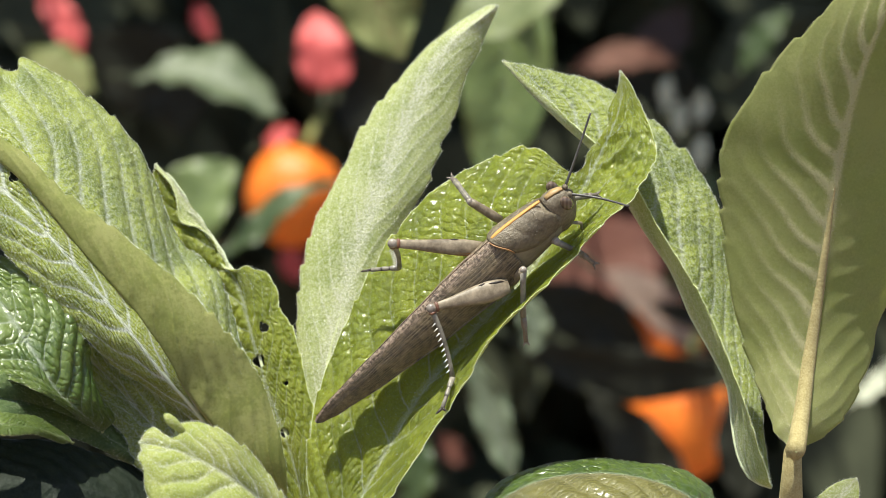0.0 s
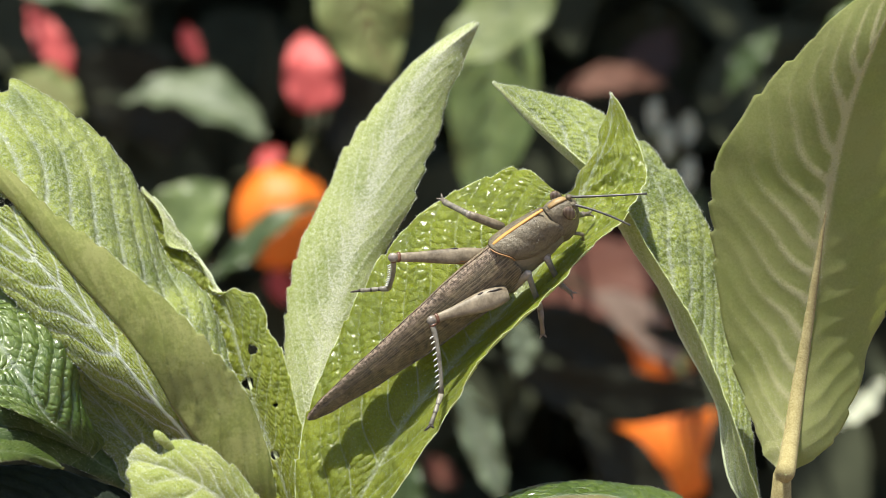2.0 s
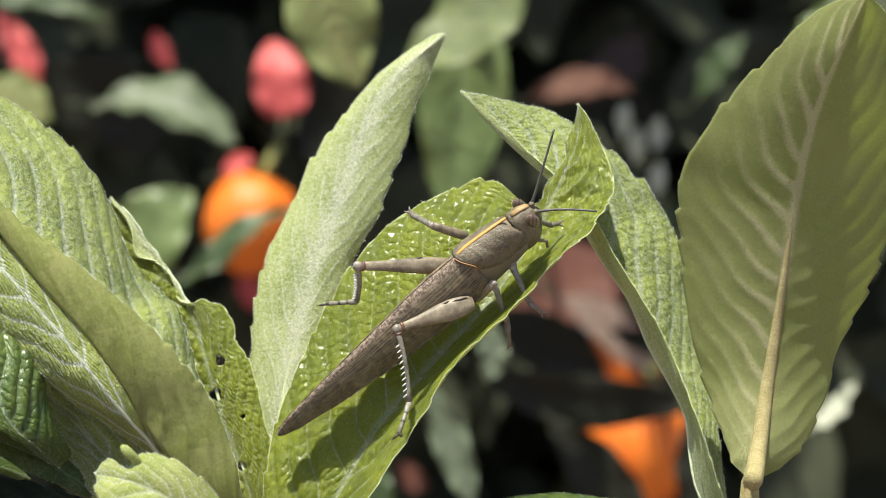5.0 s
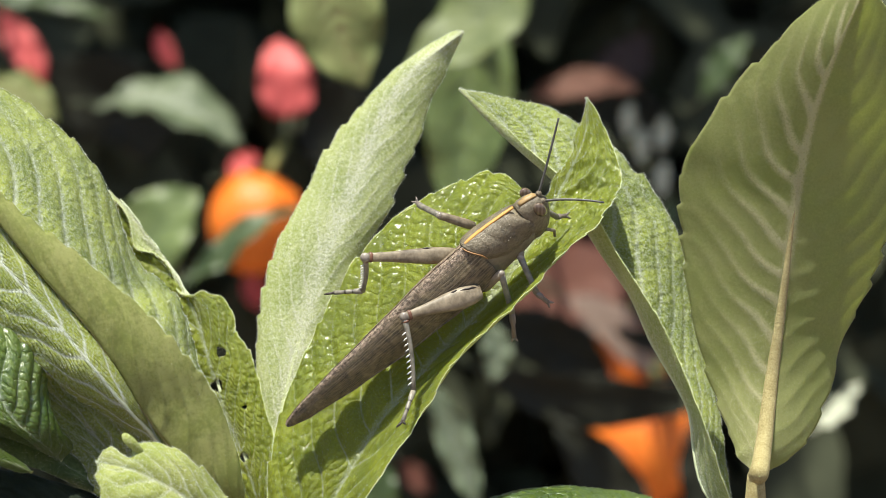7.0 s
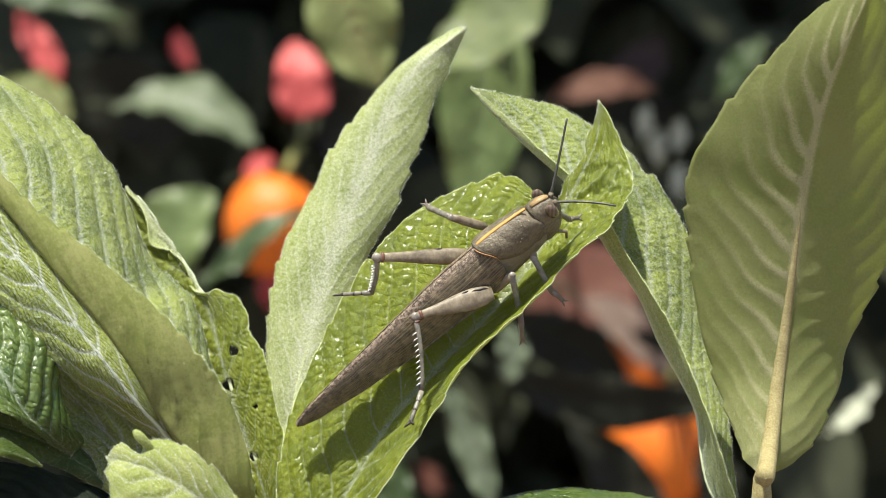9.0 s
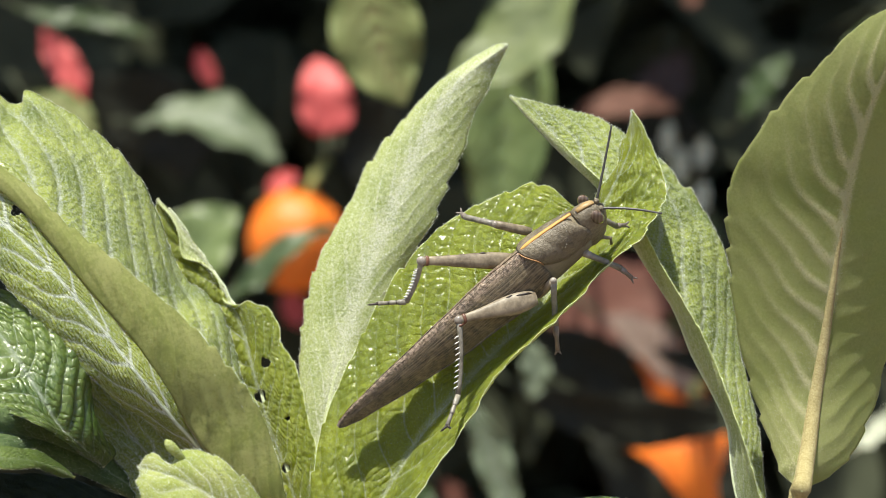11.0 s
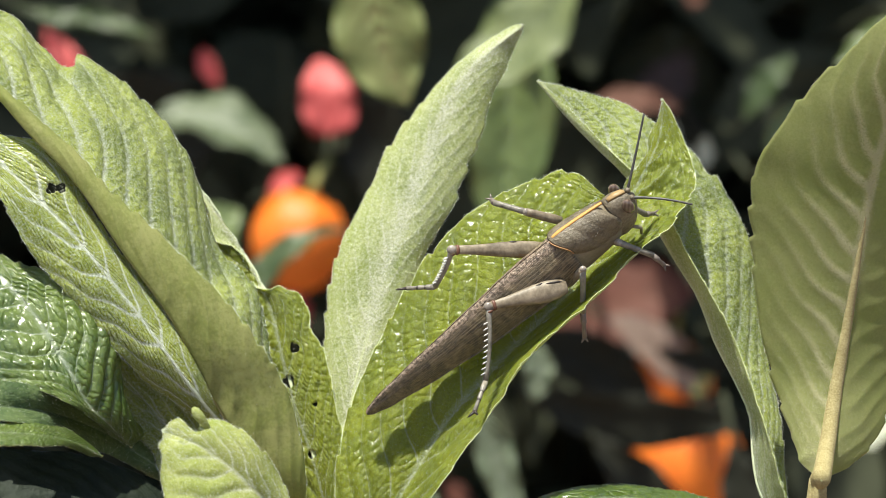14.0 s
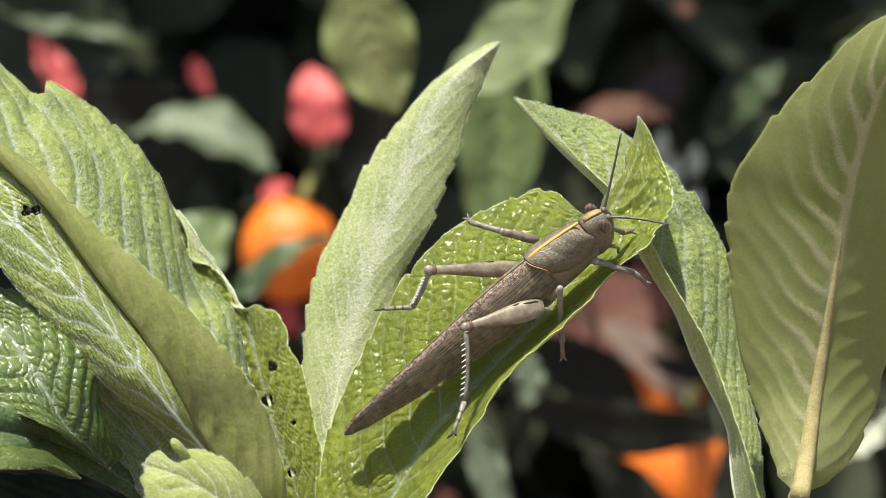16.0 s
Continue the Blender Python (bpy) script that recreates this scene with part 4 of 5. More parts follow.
# hind legs: hip, knee, ankle, toe
HIND = {"r": (at(900, 506, 11), at(763, 546, 13), at(801, 668, 9.5), at(783, 722, 13.5)),
        "l": (at(864, 441, 7), at(694, 431, 11), at(706, 474, 3.0), at(657, 478, 2.5))}
for key, (hip, knee, ankle, toe) in HIND.items():
    thick = (12.5, 17.5, 19.5, 18, 15, 12, 9.5, 8, 7) if key == "r" else (11, 13.5, 14.5, 14, 12.5, 10.5, 9, 8, 7.5)
    flat = (-AHEAD, 0.55)
    femur = limb("femur", along(hip, knee, 9), thick, THIGH, "buff hind thigh with dark marks", 14, flat)
    part("knee", join([ball(knee, 8.4 * STEP, (AHEAD, 0.8), 3), ball(knee + (ankle - knee).normalized() * 8 * STEP, 5.6 * STEP, None, 2)]), KNEE, femur, "pale round knee", origin=hip)
    along_ = (knee - hip).normalized()
    part("knee_band", tube([knee - along_ * (q * STEP) for q in (13, 11.5, 9, 7.5)], [q * STEP for q in (8.0, 9.0, 9.3, 8.6)], 14, True, flat), RUSTY, femur, "rust dark band before the knee", origin=hip)
    part("knee_band", tube([knee + (ankle - knee).normalized() * (q * STEP) for q in (6, 7.5, 9.5, 11)], [q * STEP for q in (6.2, 7.2, 7.2, 5.6)], 12), RUSTY, femur, origin=hip)
    axis, side_ = (knee - hip).normalized(), (knee - hip).cross(AHEAD).normalized()
    upper = -side_ if side_.dot(UP) < 0 else side_
    for a, b, lift in ((0.03, 0.24, 0.66), (0.28, 0.36, 0.8)) if key == "r" else ((0.32, 0.40, 0.93),):
        pts = [hip.lerp(knee, a + (b - a) * i / 4) for i in range(5)]
        rr = [thick[min(8, int(8 * (a + (b - a) * i / 4) + 0.5))] for i in range(5)]
        part("mark", tube([p + upper * (r * STEP * lift) - AHEAD * (r * STEP * 0.55 * math.sqrt(1 - lift * lift)) for p, r in zip(pts, rr)],
                          [q * STEP for q in (0.6, 1.5, 2.0, 1.3, 0.4)], 8), MARK, femur, origin=hip)
    if key == "l":
        part("keel", tube([p - upper * (6.5 * STEP) + AHEAD * (2 * STEP) for p in along(hip, hip.lerp(knee, 0.75), 6)], [q * STEP for q in (7, 8.5, 8.5, 7, 5, 2.5)], 10), AMBER, femur, "amber brown lower keel", origin=hip)
    bow = (ankle - knee).cross(AHEAD).normalized()
    bow = bow if bow.dot(RIGHT) > 0 else -bow
    curve = [p + bow * (4.5 * STEP * math.sin(math.pi * i / 7)) for i, p in enumerate(along(knee, ankle, 8))]
    shin = limb("tibia", curve, (5.6, 4.9, 4.6, 4.4, 4.3, 4.3, 4.5, 5.2), SHIN, "grey hind shin with two rows of white spines", 10)
    run = (ankle - knee).normalized()
    out_ = run.cross(AHEAD).normalized()
    out_ = -out_ if out_.dot(RIGHT) > 0 else out_
    for row_, lean_ in ((0, 0.35), (1, -0.55)):
        for i in range(10):
            p = knee.lerp(ankle, 0.2 + 0.075 * i) + bow * (4.5 * STEP * math.sin(math.pi * (0.2 + 0.075 * i)))
            d = (out_ * 0.8 - AHEAD * (0.6 - 0.9 * row_) + run * 0.45).normalized()
            part("spine", tube([p + d * 3.5 * STEP, p + d * 8.5 * STEP, p + d * 13 * STEP], [1.4 * STEP, 1.0 * STEP, 0.3 * STEP], 6), SPINE, shin, origin=knee)
    foot = limb("tarsus", [ankle, ankle.lerp(toe, 0.25), ankle.lerp(toe, 0.33), ankle.lerp(toe, 0.55), ankle.lerp(toe, 0.6), toe], (5.2, 5.0, 3.4, 4.4, 3.2, 4.0), SHIN, "grey jointed foot")
    part("joint", join([ball(ankle.lerp(toe, q), 3.9 * STEP, None, 2) for q in (0.34, 0.62, 0.97)]), MARK, foot, "dark joints of the foot", origin=ankle)
    part("claw", join([tube([toe, toe + (toe - ankle).normalized() * 8 * STEP + out_ * (s_ * 7 * STEP), toe + (toe - ankle).normalized() * 10 * STEP + out_ * (s_ * 9 * STEP) + AHEAD * 6 * STEP],
                            [3 * STEP, 2 * STEP, 0.7 * STEP], 6) for s_ in (-1, 1)]), MARK, foot, origin=ankle)
    JOINTED["hind_" + key] = (femur, shin, foot)
# middle and fore legs: hip, knee, ankle, toe
SMALL = {"mid_r": (at(905, 500, 6), at(926, 478, 12), at(926, 560, 7), at(931, 604, 4)),
         "mid_l": (at(886, 390, 6), at(832, 357, 9), at(806, 322, 4), at(800, 316, 3.4)),
         "fore_r": (at(965, 415, 6), at(985, 428, 9), at(1030, 450, 4), at(1050, 466, 3)),
         "fore_l": (at(985, 372, 4), at(1010, 352, 6), at(1040, 347, 4), at(1056, 345, 3))}
for key, (hip, knee, ankle, toe) in SMALL.items():
    femur = limb("femur", along(hip, knee, 5), (7.5, 8.5, 8, 7.5, 7), THIGH, "buff thigh", 10)
    part("knee", ball(knee, 6.7 * STEP, None, 2), KNEE, femur, origin=hip)
    shin = limb("tibia", along(knee, ankle, 5), (6.2, 5.4, 5.2, 5.2, 5.6), SHIN, "slim grey shin", 10)
    foot = limb("tarsus", [ankle, ankle.lerp(toe, 0.4), ankle.lerp(toe, 0.5), toe], (5.2, 5.5, 3.6, 4.2), RUST, "rust-tinged foot", 8)
    dirn = (toe - ankle).normalized()
    sp = dirn.cross(AHEAD).normalized()
    part("claw", join([tube([toe, toe + dirn * 6 * STEP + sp * (s_ * 4 * STEP), toe + dirn * 10 * STEP + sp * (s_ * 6 * STEP)], [2.6 * STEP, 1.8 * STEP, 0.6 * STEP], 6)
                       for s_ in (-1, 1)]), RUST, foot, origin=ankle)
    JOINTED[key] = (femur, shin, foot)
FEELERS = {"up": (at(1000, 331, 12), at(1021, 274, 13), at(1045, 200, 14)), "out": (at(1008, 344, 12), at(1060, 347, 13.5), at(1114, 366, 14))}
for key, (a, b, c) in FEELERS.items():
    pts = [a * (1 - f) ** 2 + b * (2 * f * (1 - f)) + c * f * f for f in [i / 15 for i in range(16)]]
    JOINTED[key] = limb("antenna", pts, [2.3 - 0.7 * i / 15 + (0.4 if i % 2 else 0) for i in range(16)], FEELER, "dark jointed feeler", 8)
    part("socket", ball(a, 5.5 * STEP, None, 2), SHELL, locust)
for i, (x, y, z, q) in enumerate(((124, 14, -46, 8), (124, -14, -46, 8))):
    limb("palp", [lp(x, y, z), lp(x + 10, y * 1.2, z - 14), lp(x + 4, y * 1.3, z - 26)], (3.5, 3, 2.5), BELLY, "", 8)


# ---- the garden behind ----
# foliage green kept dark, so the colour carries part of the deep shade
SHADE = plain_material("shade_dark_foliage", (0.036, 0.041, 0.024), (0.064, 0.070, 0.042), 0.85, 60, 0.3, 0.0003, 0.2)
SOIL = plain_material("dry_soil", (0.10, 0.065, 0.045), (0.20, 0.14, 0.10), 0.95, 40, 0.8, 0.004)
FRUIT = plain_material("orange_fruit", (0.74, 0.145, 0.012), (0.85, 0.215, 0.022), 0.5, 500, 0.3, 0.0004, 0.4, 0.1)
ROSE = plain_material("rose_bract", (0.44, 0.055, 0.055), (0.60, 0.12, 0.11), 0.6, 200, 0.2)
# near-black colour and weak specular stand in for the shade on these leaves
SHADE_LEAF = leaf_material("shade_dark_leaf", (0.016, 0.016, 0.011), (0.027, 0.027, 0.018), (0.05, 0.06, 0.04), 0.5, (0.03, 0.05, 0.01), 0.1, fuzz=0.05)
SHADE_LEAF.node_tree.nodes["Principled BSDF"].inputs["Specular IOR Level"].default_value = 0.15
RUSSET = leaf_material("russet_leaf", (0.095, 0.026, 0.014), (0.145, 0.044, 0.025), (0.15, 0.1, 0.07), 0.7, (0.2, 0.06, 0.03), 0.2, fuzz=0.05)
PLUM = leaf_material("plum_brown_leaf", (0.028, 0.016, 0.013), (0.048, 0.027, 0.023), (0.07, 0.05, 0.045), 0.7, (0.06, 0.03, 0.02), 0.15, fuzz=0.05)
BLUSH = leaf_material("blush_leaf", (0.16, 0.10, 0.075), (0.25, 0.17, 0.135), (0.3, 0.3, 0.25), 0.7, (0.3, 0.2, 0.14), 0.2, fuzz=0.05)
SALMON = leaf_material("salmon_leaf", (0.09, 0.032, 0.016), (0.145, 0.056, 0.032), (0.3, 0.16, 0.12), 0.7, (0.3, 0.12, 0.07), 0.2, fuzz=0.05)
WHITISH = leaf_material("whitish_leaf", (0.46, 0.48, 0.34), (0.62, 0.63, 0.48), (0.8, 0.8, 0.78), 0.5, (0.5, 0.5, 0.45), 0.2, fuzz=0.05)
MIDGREEN = leaf_material("mid_green_leaf", (0.10, 0.145, 0.034), (0.19, 0.245, 0.075), (0.26, 0.30, 0.20), 0.4, (0.2, 0.3, 0.08), 0.25, fuzz=0.05, coat=0.5, coat_rough=0.3)
PALEGREEN = leaf_material("pale_green_leaf", (0.095, 0.125, 0.040), (0.185, 0.22, 0.08), (0.4, 0.42, 0.3), 0.5, (0.3, 0.36, 0.12), 0.25, fuzz=0.1)
CALYX = plain_material("calyx_green", (0.18, 0.20, 0.06), (0.34, 0.32, 0.10), 0.6, 300, 0.3)
GREEN = leaf_material("garden_leaf", (0.03, 0.055, 0.014), (0.075, 0.108, 0.032), (0.24, 0.30, 0.18), 0.38, (0.15, 0.26, 0.05), 0.25, fuzz=0.05, coat=0.1)
SILVER = leaf_material("silvery_leaf", (0.045, 0.07, 0.026), (0.105, 0.132, 0.062), (0.46, 0.50, 0.40), 0.5, (0.2, 0.3, 0.1), 0.2, fuzz=0.12, vein_width=0.22, vein_strength=1.1, coat=0.3, mid=0.14)
YELLOW = leaf_material("yellowing_leaf", (0.16, 0.20, 0.06), (0.26, 0.29, 0.10), (0.19, 0.095, 0.07), 0.6, (0.3, 0.36, 0.08), 0.3, fuzz=0.05, vein_width=0.24, vein_strength=1.4)

ground = new("ground", mesh_of("ground", [(-60, -60, 0), (60, -60, 0), (60, 400, 0), (-60, 400, 0)], [(0, 1, 2, 3)], [SOIL], smooth=False))
tagged(ground, "dry brown garden soil", "ground", kind="structure")


def back_leaf(label, rib, faces, half, mat, fold=12, group="garden leaves", name="garden_leaf", quilt=1.5, shape=None):
    pts = [at(*p) for p in rib]
    shape = shape or ((0.02, 0.12), (0.2, 0.62), (0.35, 0.92), (0.5, 1.0), (0.65, 0.88), (0.8, 0.62), (0.92, 0.28))
    edges = []
    for sign in (-1, 1):
        line = [pts[0]]
        for s, q in shape:
            p = smooth_line(pts, s)
            t = (smooth_line(pts, min(1, s + 0.02)) - smooth_line(pts, max(0, s - 0.02))).normalized()
            n = way(*faces[0])
            n = (n - t * n.dot(t)).normalized()
            line.append(p + (t.cross(n) * (sign * math.cos(radians(fold))) + n * math.sin(radians(fold))) * (half * q / 1000))
        edges.append(line + [pts[-1]])
    grid = leaf_grid(pts, *edges, quilt=quilt, veins=9, wave=1.5, rough=0.3, teeth=0.8, n_teeth=14, nu=44, nv=9, seed=len(bpy.data.objects))
    me = leaf_mesh(grid, (mat, mat, mat), 0.5)
    ob = new(name, me)
    me.transform(Matrix.Translation(-pts[0]))
    ob.location = pts[0]
    part("midrib", rib_tube(grid, 0.0, 0.95, 0.7, 0.2, 0.1, 14), mat, ob, origin=pts[0])
    back = Vector((0, 1, 0))
    part("petiole", tube([pts[0], pts[0] + (pts[0] - pts[1]).normalized() * 0.012 + back * 0.02, pts[0] + back * 0.16 - UP * 0.03, pts[0] + back * 0.45 - UP * 0.10], [0.0011, 0.0012, 0.0016, 0.003], 8), SHADE, ob, origin=pts[0])
    tagged(ob, label, "leaf", group)
    return ob


BRACT = ((0.02, 0.55), (0.1, 0.86), (0.3, 1.0), (0.5, 0.92), (0.7, 0.68), (0.85, 0.42), (0.95, 0.2))


def fruit(place, r, lean, label):
    """A ribbed round fruit with a calyx and a stalk."""
    ob = thing("orange_fruit", place, label, "fruit", "orange fruits")
    up = way(*lean)
    side = up.orthogonal().normalized()
    other = up.cross(side)
    rings = []
    for i in range(1, 20):
        a = math.pi * i / 20
        ring = []
        for k in range(36):
            b = 2 * math.pi * k / 36
            q = r * (1 - 0.05 * abs(math.sin(3 * b)) ** 0.6 * math.sin(a)) * (1 - 0.12 * math.exp(-(a / 0.35) ** 2))
            ring.append(place + up * (math.cos(a) * q * 1.08) + (side * math.cos(b) + other * math.sin(b)) * (math.sin(a) * q))
        rings.append(ring)
    part("flesh", loft(rings), FRUIT, ob)
    top = place + up * r * 0.86
    part("stalk", tube([top, top + up * r * 0.35 + side * r * 0.05, top + up * r * 0.9 + side * r * 0.25], [r * 0.13, r * 0.10, r * 0.09], 10), CALYX, ob, "green-brown stalk")
    part("twig", tube([top + up * r * 0.9 + side * r * 0.25, top + up * r * 1.2 + Vector((0, 0.1, 0)), top + Vector((0, 0.45, 0.05))], [r * 0.08, r * 0.08, r * 0.12], 8), SHADE, ob)
    for k in range(5):
        b = 2 * math.pi * k / 5
        d = side * math.cos(b) + other * math.sin(b)
        part("sepal", tube([top, top + d * r * 0.25 + up * r * 0.04, top + d * r * 0.5 - up * r * 0.08], [r * 0.09, r * 0.10, r * 0.02], 8, True, (up, 0.35)), CALYX, ob)
    return ob


fruit(at(520, 345, -720), 0.0225, (0.25, 0.95, 0.15), "ripe orange fruit hanging on its green stalk")
fruit(at(1205, 745, -720), 0.027, (0.1, 0.9, 0.3), "ripe orange fruit among dark leaves")
fruit(at(1180, 598, -800), 0.020, (0.0, 0.9, 0.3), "ripe orange fruit half hidden in shade")

back_leaf("rose red bract lit by the sun", [(580, 158, -700), (574, 120, -700), (568, 75, -700), (560, 20, -710)], [(0.1, 0.4, 1)] * 3, 12.5, ROSE, group="red bracts", name="red_bract", shape=BRACT, quilt=0.5)
back_leaf("rose red bract lit by the sun", [(140, 110, -760), (130, 70, -760), (100, 20, -760), (70, -30, -760)], [(0, 0.4, 1)] * 3, 7.5, ROSE, group="red bracts", name="red_bract")
back_leaf("rose red bract lit by the sun", [(380, 70, -760), (365, 50, -760), (355, 30, -760), (350, 5, -760)], [(0, 0.4, 1)] * 3, 4.5, ROSE, group="red bracts", name="red_bract")
back_leaf("rose red bract lit by the sun", [(530, 500, -740), (522, 480, -740), (515, 460, -740), (510, 430, -740)], [(0, 0.4, 1)] * 3, 6, ROSE, group="red bracts", name="red_bract")
back_leaf("rose red bract lit by the sun", [(470, 262, -740), (485, 250, -740), (500, 240, -740), (525, 228, -740)], [(0, 0.4, 1)] * 3, 5, ROSE, group="red bracts", name="red_bract")
back_leaf("grey-green garden leaf catching the light", [(235, 140, -650), (300, 128, -650), (400, 148, -640), (498, 206, -640)], [(0, 0.9, 0.5)] * 3, 20, SILVER, quilt=3)
back_leaf("yellow-green garden leaf in the sun", [(40, 90, -700), (70, 110, -700), (110, 130, -700), (165, 165, -700)], [(0, 0.7, 0.7)] * 3, 14, YELLOW)
back_leaf("drooping yellowing leaf with brown veins", [(640, -160, -420), (655, -60, -420), (682, 40, -420), (715, 105, -420)], [(-0.1, 0.3, 1)] * 3, 16.5, YELLOW, quilt=3)
back_leaf("long green leaf hanging down in soft light", [(890, -120, -520), (895, 40, -520), (890, 180, -520), (868, 350, -520)], [(0.05, 0.5, 0.9)] * 3, 18, MIDGREEN, quilt=4)
back_leaf("pale grey-green leaf hanging down", [(1020, -150, -480), (955, -50, -480), (890, 15, -480), (780, 85, -480)], [(-0.1, 0.6, 0.8)] * 3, 16, PALEGREEN)
back_leaf("broad green garden leaf catching light", [(290, 470, -600), (320, 400, -600), (370, 330, -600), (420, 290, -600)], [(0, 0.5, 1)] * 3, 17, MIDGREEN)
back_leaf("slim green leaf across the fruit", [(380, 460, -560), (440, 420, -560), (500, 360, -560), (600, 320, -560)], [(0.2, 0.7, 0.7)] * 3, 6, GREEN)
back_leaf("narrow grey-green leaf hanging below", [(820, 620, -380), (850, 680, -380), (880, 760, -380), (915, 860, -380)], [(-0.3, 0.4, 1)] * 3, 6.5, SILVER)
back_leaf("pale withered leaf in shade", [(930, 520, -500), (940, 550, -500), (945, 580, -500), (935, 630, -500)], [(0, 0.4, 1)] * 3, 6, SILVER)
back_leaf("broad green garden leaf in shade", [(740, 760, -420), (740, 800, -420), (735, 850, -420), (730, 920, -420)], [(0, 0.4, 1)] * 3, 7, GREEN)
for x, y in ((1180, 155), (1240, 180), (1203, 200), (1240, 260)):
    back_leaf("small whitish garden leaf", [(x - 5, y + 42, -600), (x, y + 20, -600), (x, y, -600), (x + 4, y - 22, -600)], [(-0.3, 0.6, 0.9)] * 3, 3.4, WHITISH, group="small leaves")
back_leaf("green garden leaf in half shade", [(1352, 205, -600), (1368, 165, -600), (1388, 130, -600), (1412, 100, -600)], [(0, 0.5, 1)] * 3, 5, MIDGREEN)
back_leaf("green garden leaf in half shade", [(1470, 160, -640), (1450, 140, -640), (1420, 120, -640), (1395, 110, -640)], [(0, 0.5, 1)] * 3, 4, GREEN)
back_leaf("dim green leaf in half shade", [(1240, 400, -600), (1245, 370, -600), (1255, 330, -600), (1265, 300, -600)], [(0, 0.5, 1)] * 3, 4, GREEN)
# next four: leaf shapes added in place of unidentified reddish patches
back_leaf("broad russet leaf shape standing in for an unidentified patch", [(960, 520, -780), (1030, 480, -780), (1100, 450, -780), (1230, 420, -780)], [(0.1, 0.5, 1)] * 3, 22, RUSSET, 6, "dead leaves", "reddish_leaf")
back_leaf("pinkish leaf shape standing in for an unidentified patch", [(1060, 480, -740), (1110, 500, -740), (1160, 540, -740), (1250, 640, -740)], [(0.2, 0.5, 1)] * 3, 11, BLUSH, 10, "dead leaves", "reddish_leaf")
back_leaf("salmon brown leaf shape standing in for an unidentified patch", [(1010, 130, -760), (1060, 110, -760), (1110, 100, -760), (1200, 110, -760)], [(0, 0.6, 1)] * 3, 8, SALMON, 10, "dead leaves", "reddish_leaf")
back_leaf("dull plum brown leaf shape standing in for an unidentified patch", [(1110, 120, -800), (1150, 90, -800), (1185, 55, -800), (1210, 10, -800)], [(0, 0.5, 1)] * 3, 12, PLUM, 10, "dead leaves", "reddish_leaf")
back_leaf("small dull red bract", [(770, 770, -760), (790, 790, -760), (800, 800, -760), (830, 820, -760)], [(0, 0.5, 1)] * 3, 6, RUSSET, 10, "dead leaves", "reddish_leaf")
back_leaf("long green garden leaf in half shade", [(20, -70, -640), (90, -50, -640), (170, -45, -640), (270, -15, -640)], [(0, 0.5, 1)] * 3, 4.5, GREEN)
back_leaf("green garden leaf in half shade", [(1600, -60, -600), (1560, -20, -600), (1520, 10, -600), (1470, 40, -600)], [(0, 0.7, 0.8)] * 3, 8, MIDGREEN)
back_leaf("green garden leaf in half shade", [(1312, 130, -700), (1330, 95, -700), (1355, 60, -700), (1395, 15, -700)], [(0, 0.6, 0.8)] * 3, 7, GREEN)
back_leaf("small dull red bract", [(1200, -95, -740), (1215, -88, -740), (1225, -82, -740), (1240, -75, -740)], [(0, 0.5, 1)] * 3, 5, SALMON, 10, "red bracts", "red_bract")
# leaves tipped away from the sun, their deep shade put in the dark colour
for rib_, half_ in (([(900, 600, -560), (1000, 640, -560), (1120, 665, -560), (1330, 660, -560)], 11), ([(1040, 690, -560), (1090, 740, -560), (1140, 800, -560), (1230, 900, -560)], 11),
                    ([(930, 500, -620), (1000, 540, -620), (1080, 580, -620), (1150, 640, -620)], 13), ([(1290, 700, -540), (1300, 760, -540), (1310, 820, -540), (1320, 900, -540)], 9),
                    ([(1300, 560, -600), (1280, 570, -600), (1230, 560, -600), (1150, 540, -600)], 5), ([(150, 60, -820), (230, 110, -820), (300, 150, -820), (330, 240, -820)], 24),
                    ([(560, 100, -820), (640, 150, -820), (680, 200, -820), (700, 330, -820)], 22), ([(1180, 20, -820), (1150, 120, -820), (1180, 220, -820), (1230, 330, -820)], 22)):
    back_leaf("broad leaf with deep shade put in its colour", rib_, [(0.1, -0.32, 1)] * 3, half_, SHADE_LEAF, 8, "dark leaves")
back_leaf("bright leaf flashing in the sun", [(1500, 720, -500), (1530, 700, -500), (1560, 670, -500), (1590, 630, -500)], [(-0.2, 0.7, 0.8)] * 3, 4, WHITISH)

# dense dark foliage closing the view, under an unseen crown added for shade
def thicket(name, label, spots, size, mat, seed):
    rng = random.Random(seed)
    verts, faces = [], []
    for c in spots:
        t = Vector((rng.uniform(-1, 1), rng.uniform(-1, 1), rng.uniform(-1, 0.3))).normalized()
        n = Vector((rng.uniform(-1, 1), rng.uniform(-1, 0.2), rng.uniform(0, 1))).normalized()
        r = t.cross(n).normalized()
        n = r.cross(t)
        L = size * rng.uniform(0.6, 1.3)
        w = L * rng.uniform(0.2, 0.32)
        k = len(verts)
        for s in (0, 0.25, 0.5, 0.75, 1.0):
            hw = w * math.sin(math.pi * (0.06 + 0.93 * s) ** 0.8)
            mid = c + t * (L * s) - n * (0.25 * L * s * s)
            verts += [mid - r * hw + n * hw * 0.3, mid, mid + r * hw + n * hw * 0.3]
        for i in range(4):
            a = k + 3 * i
            faces += [(a, a + 1, a + 4, a + 3), (a + 1, a + 2, a + 5, a + 4)]
    ob = new(name, mesh_of(name, verts, faces, [mat]))
    return tagged(ob, label, "foliage", kind="stuff")


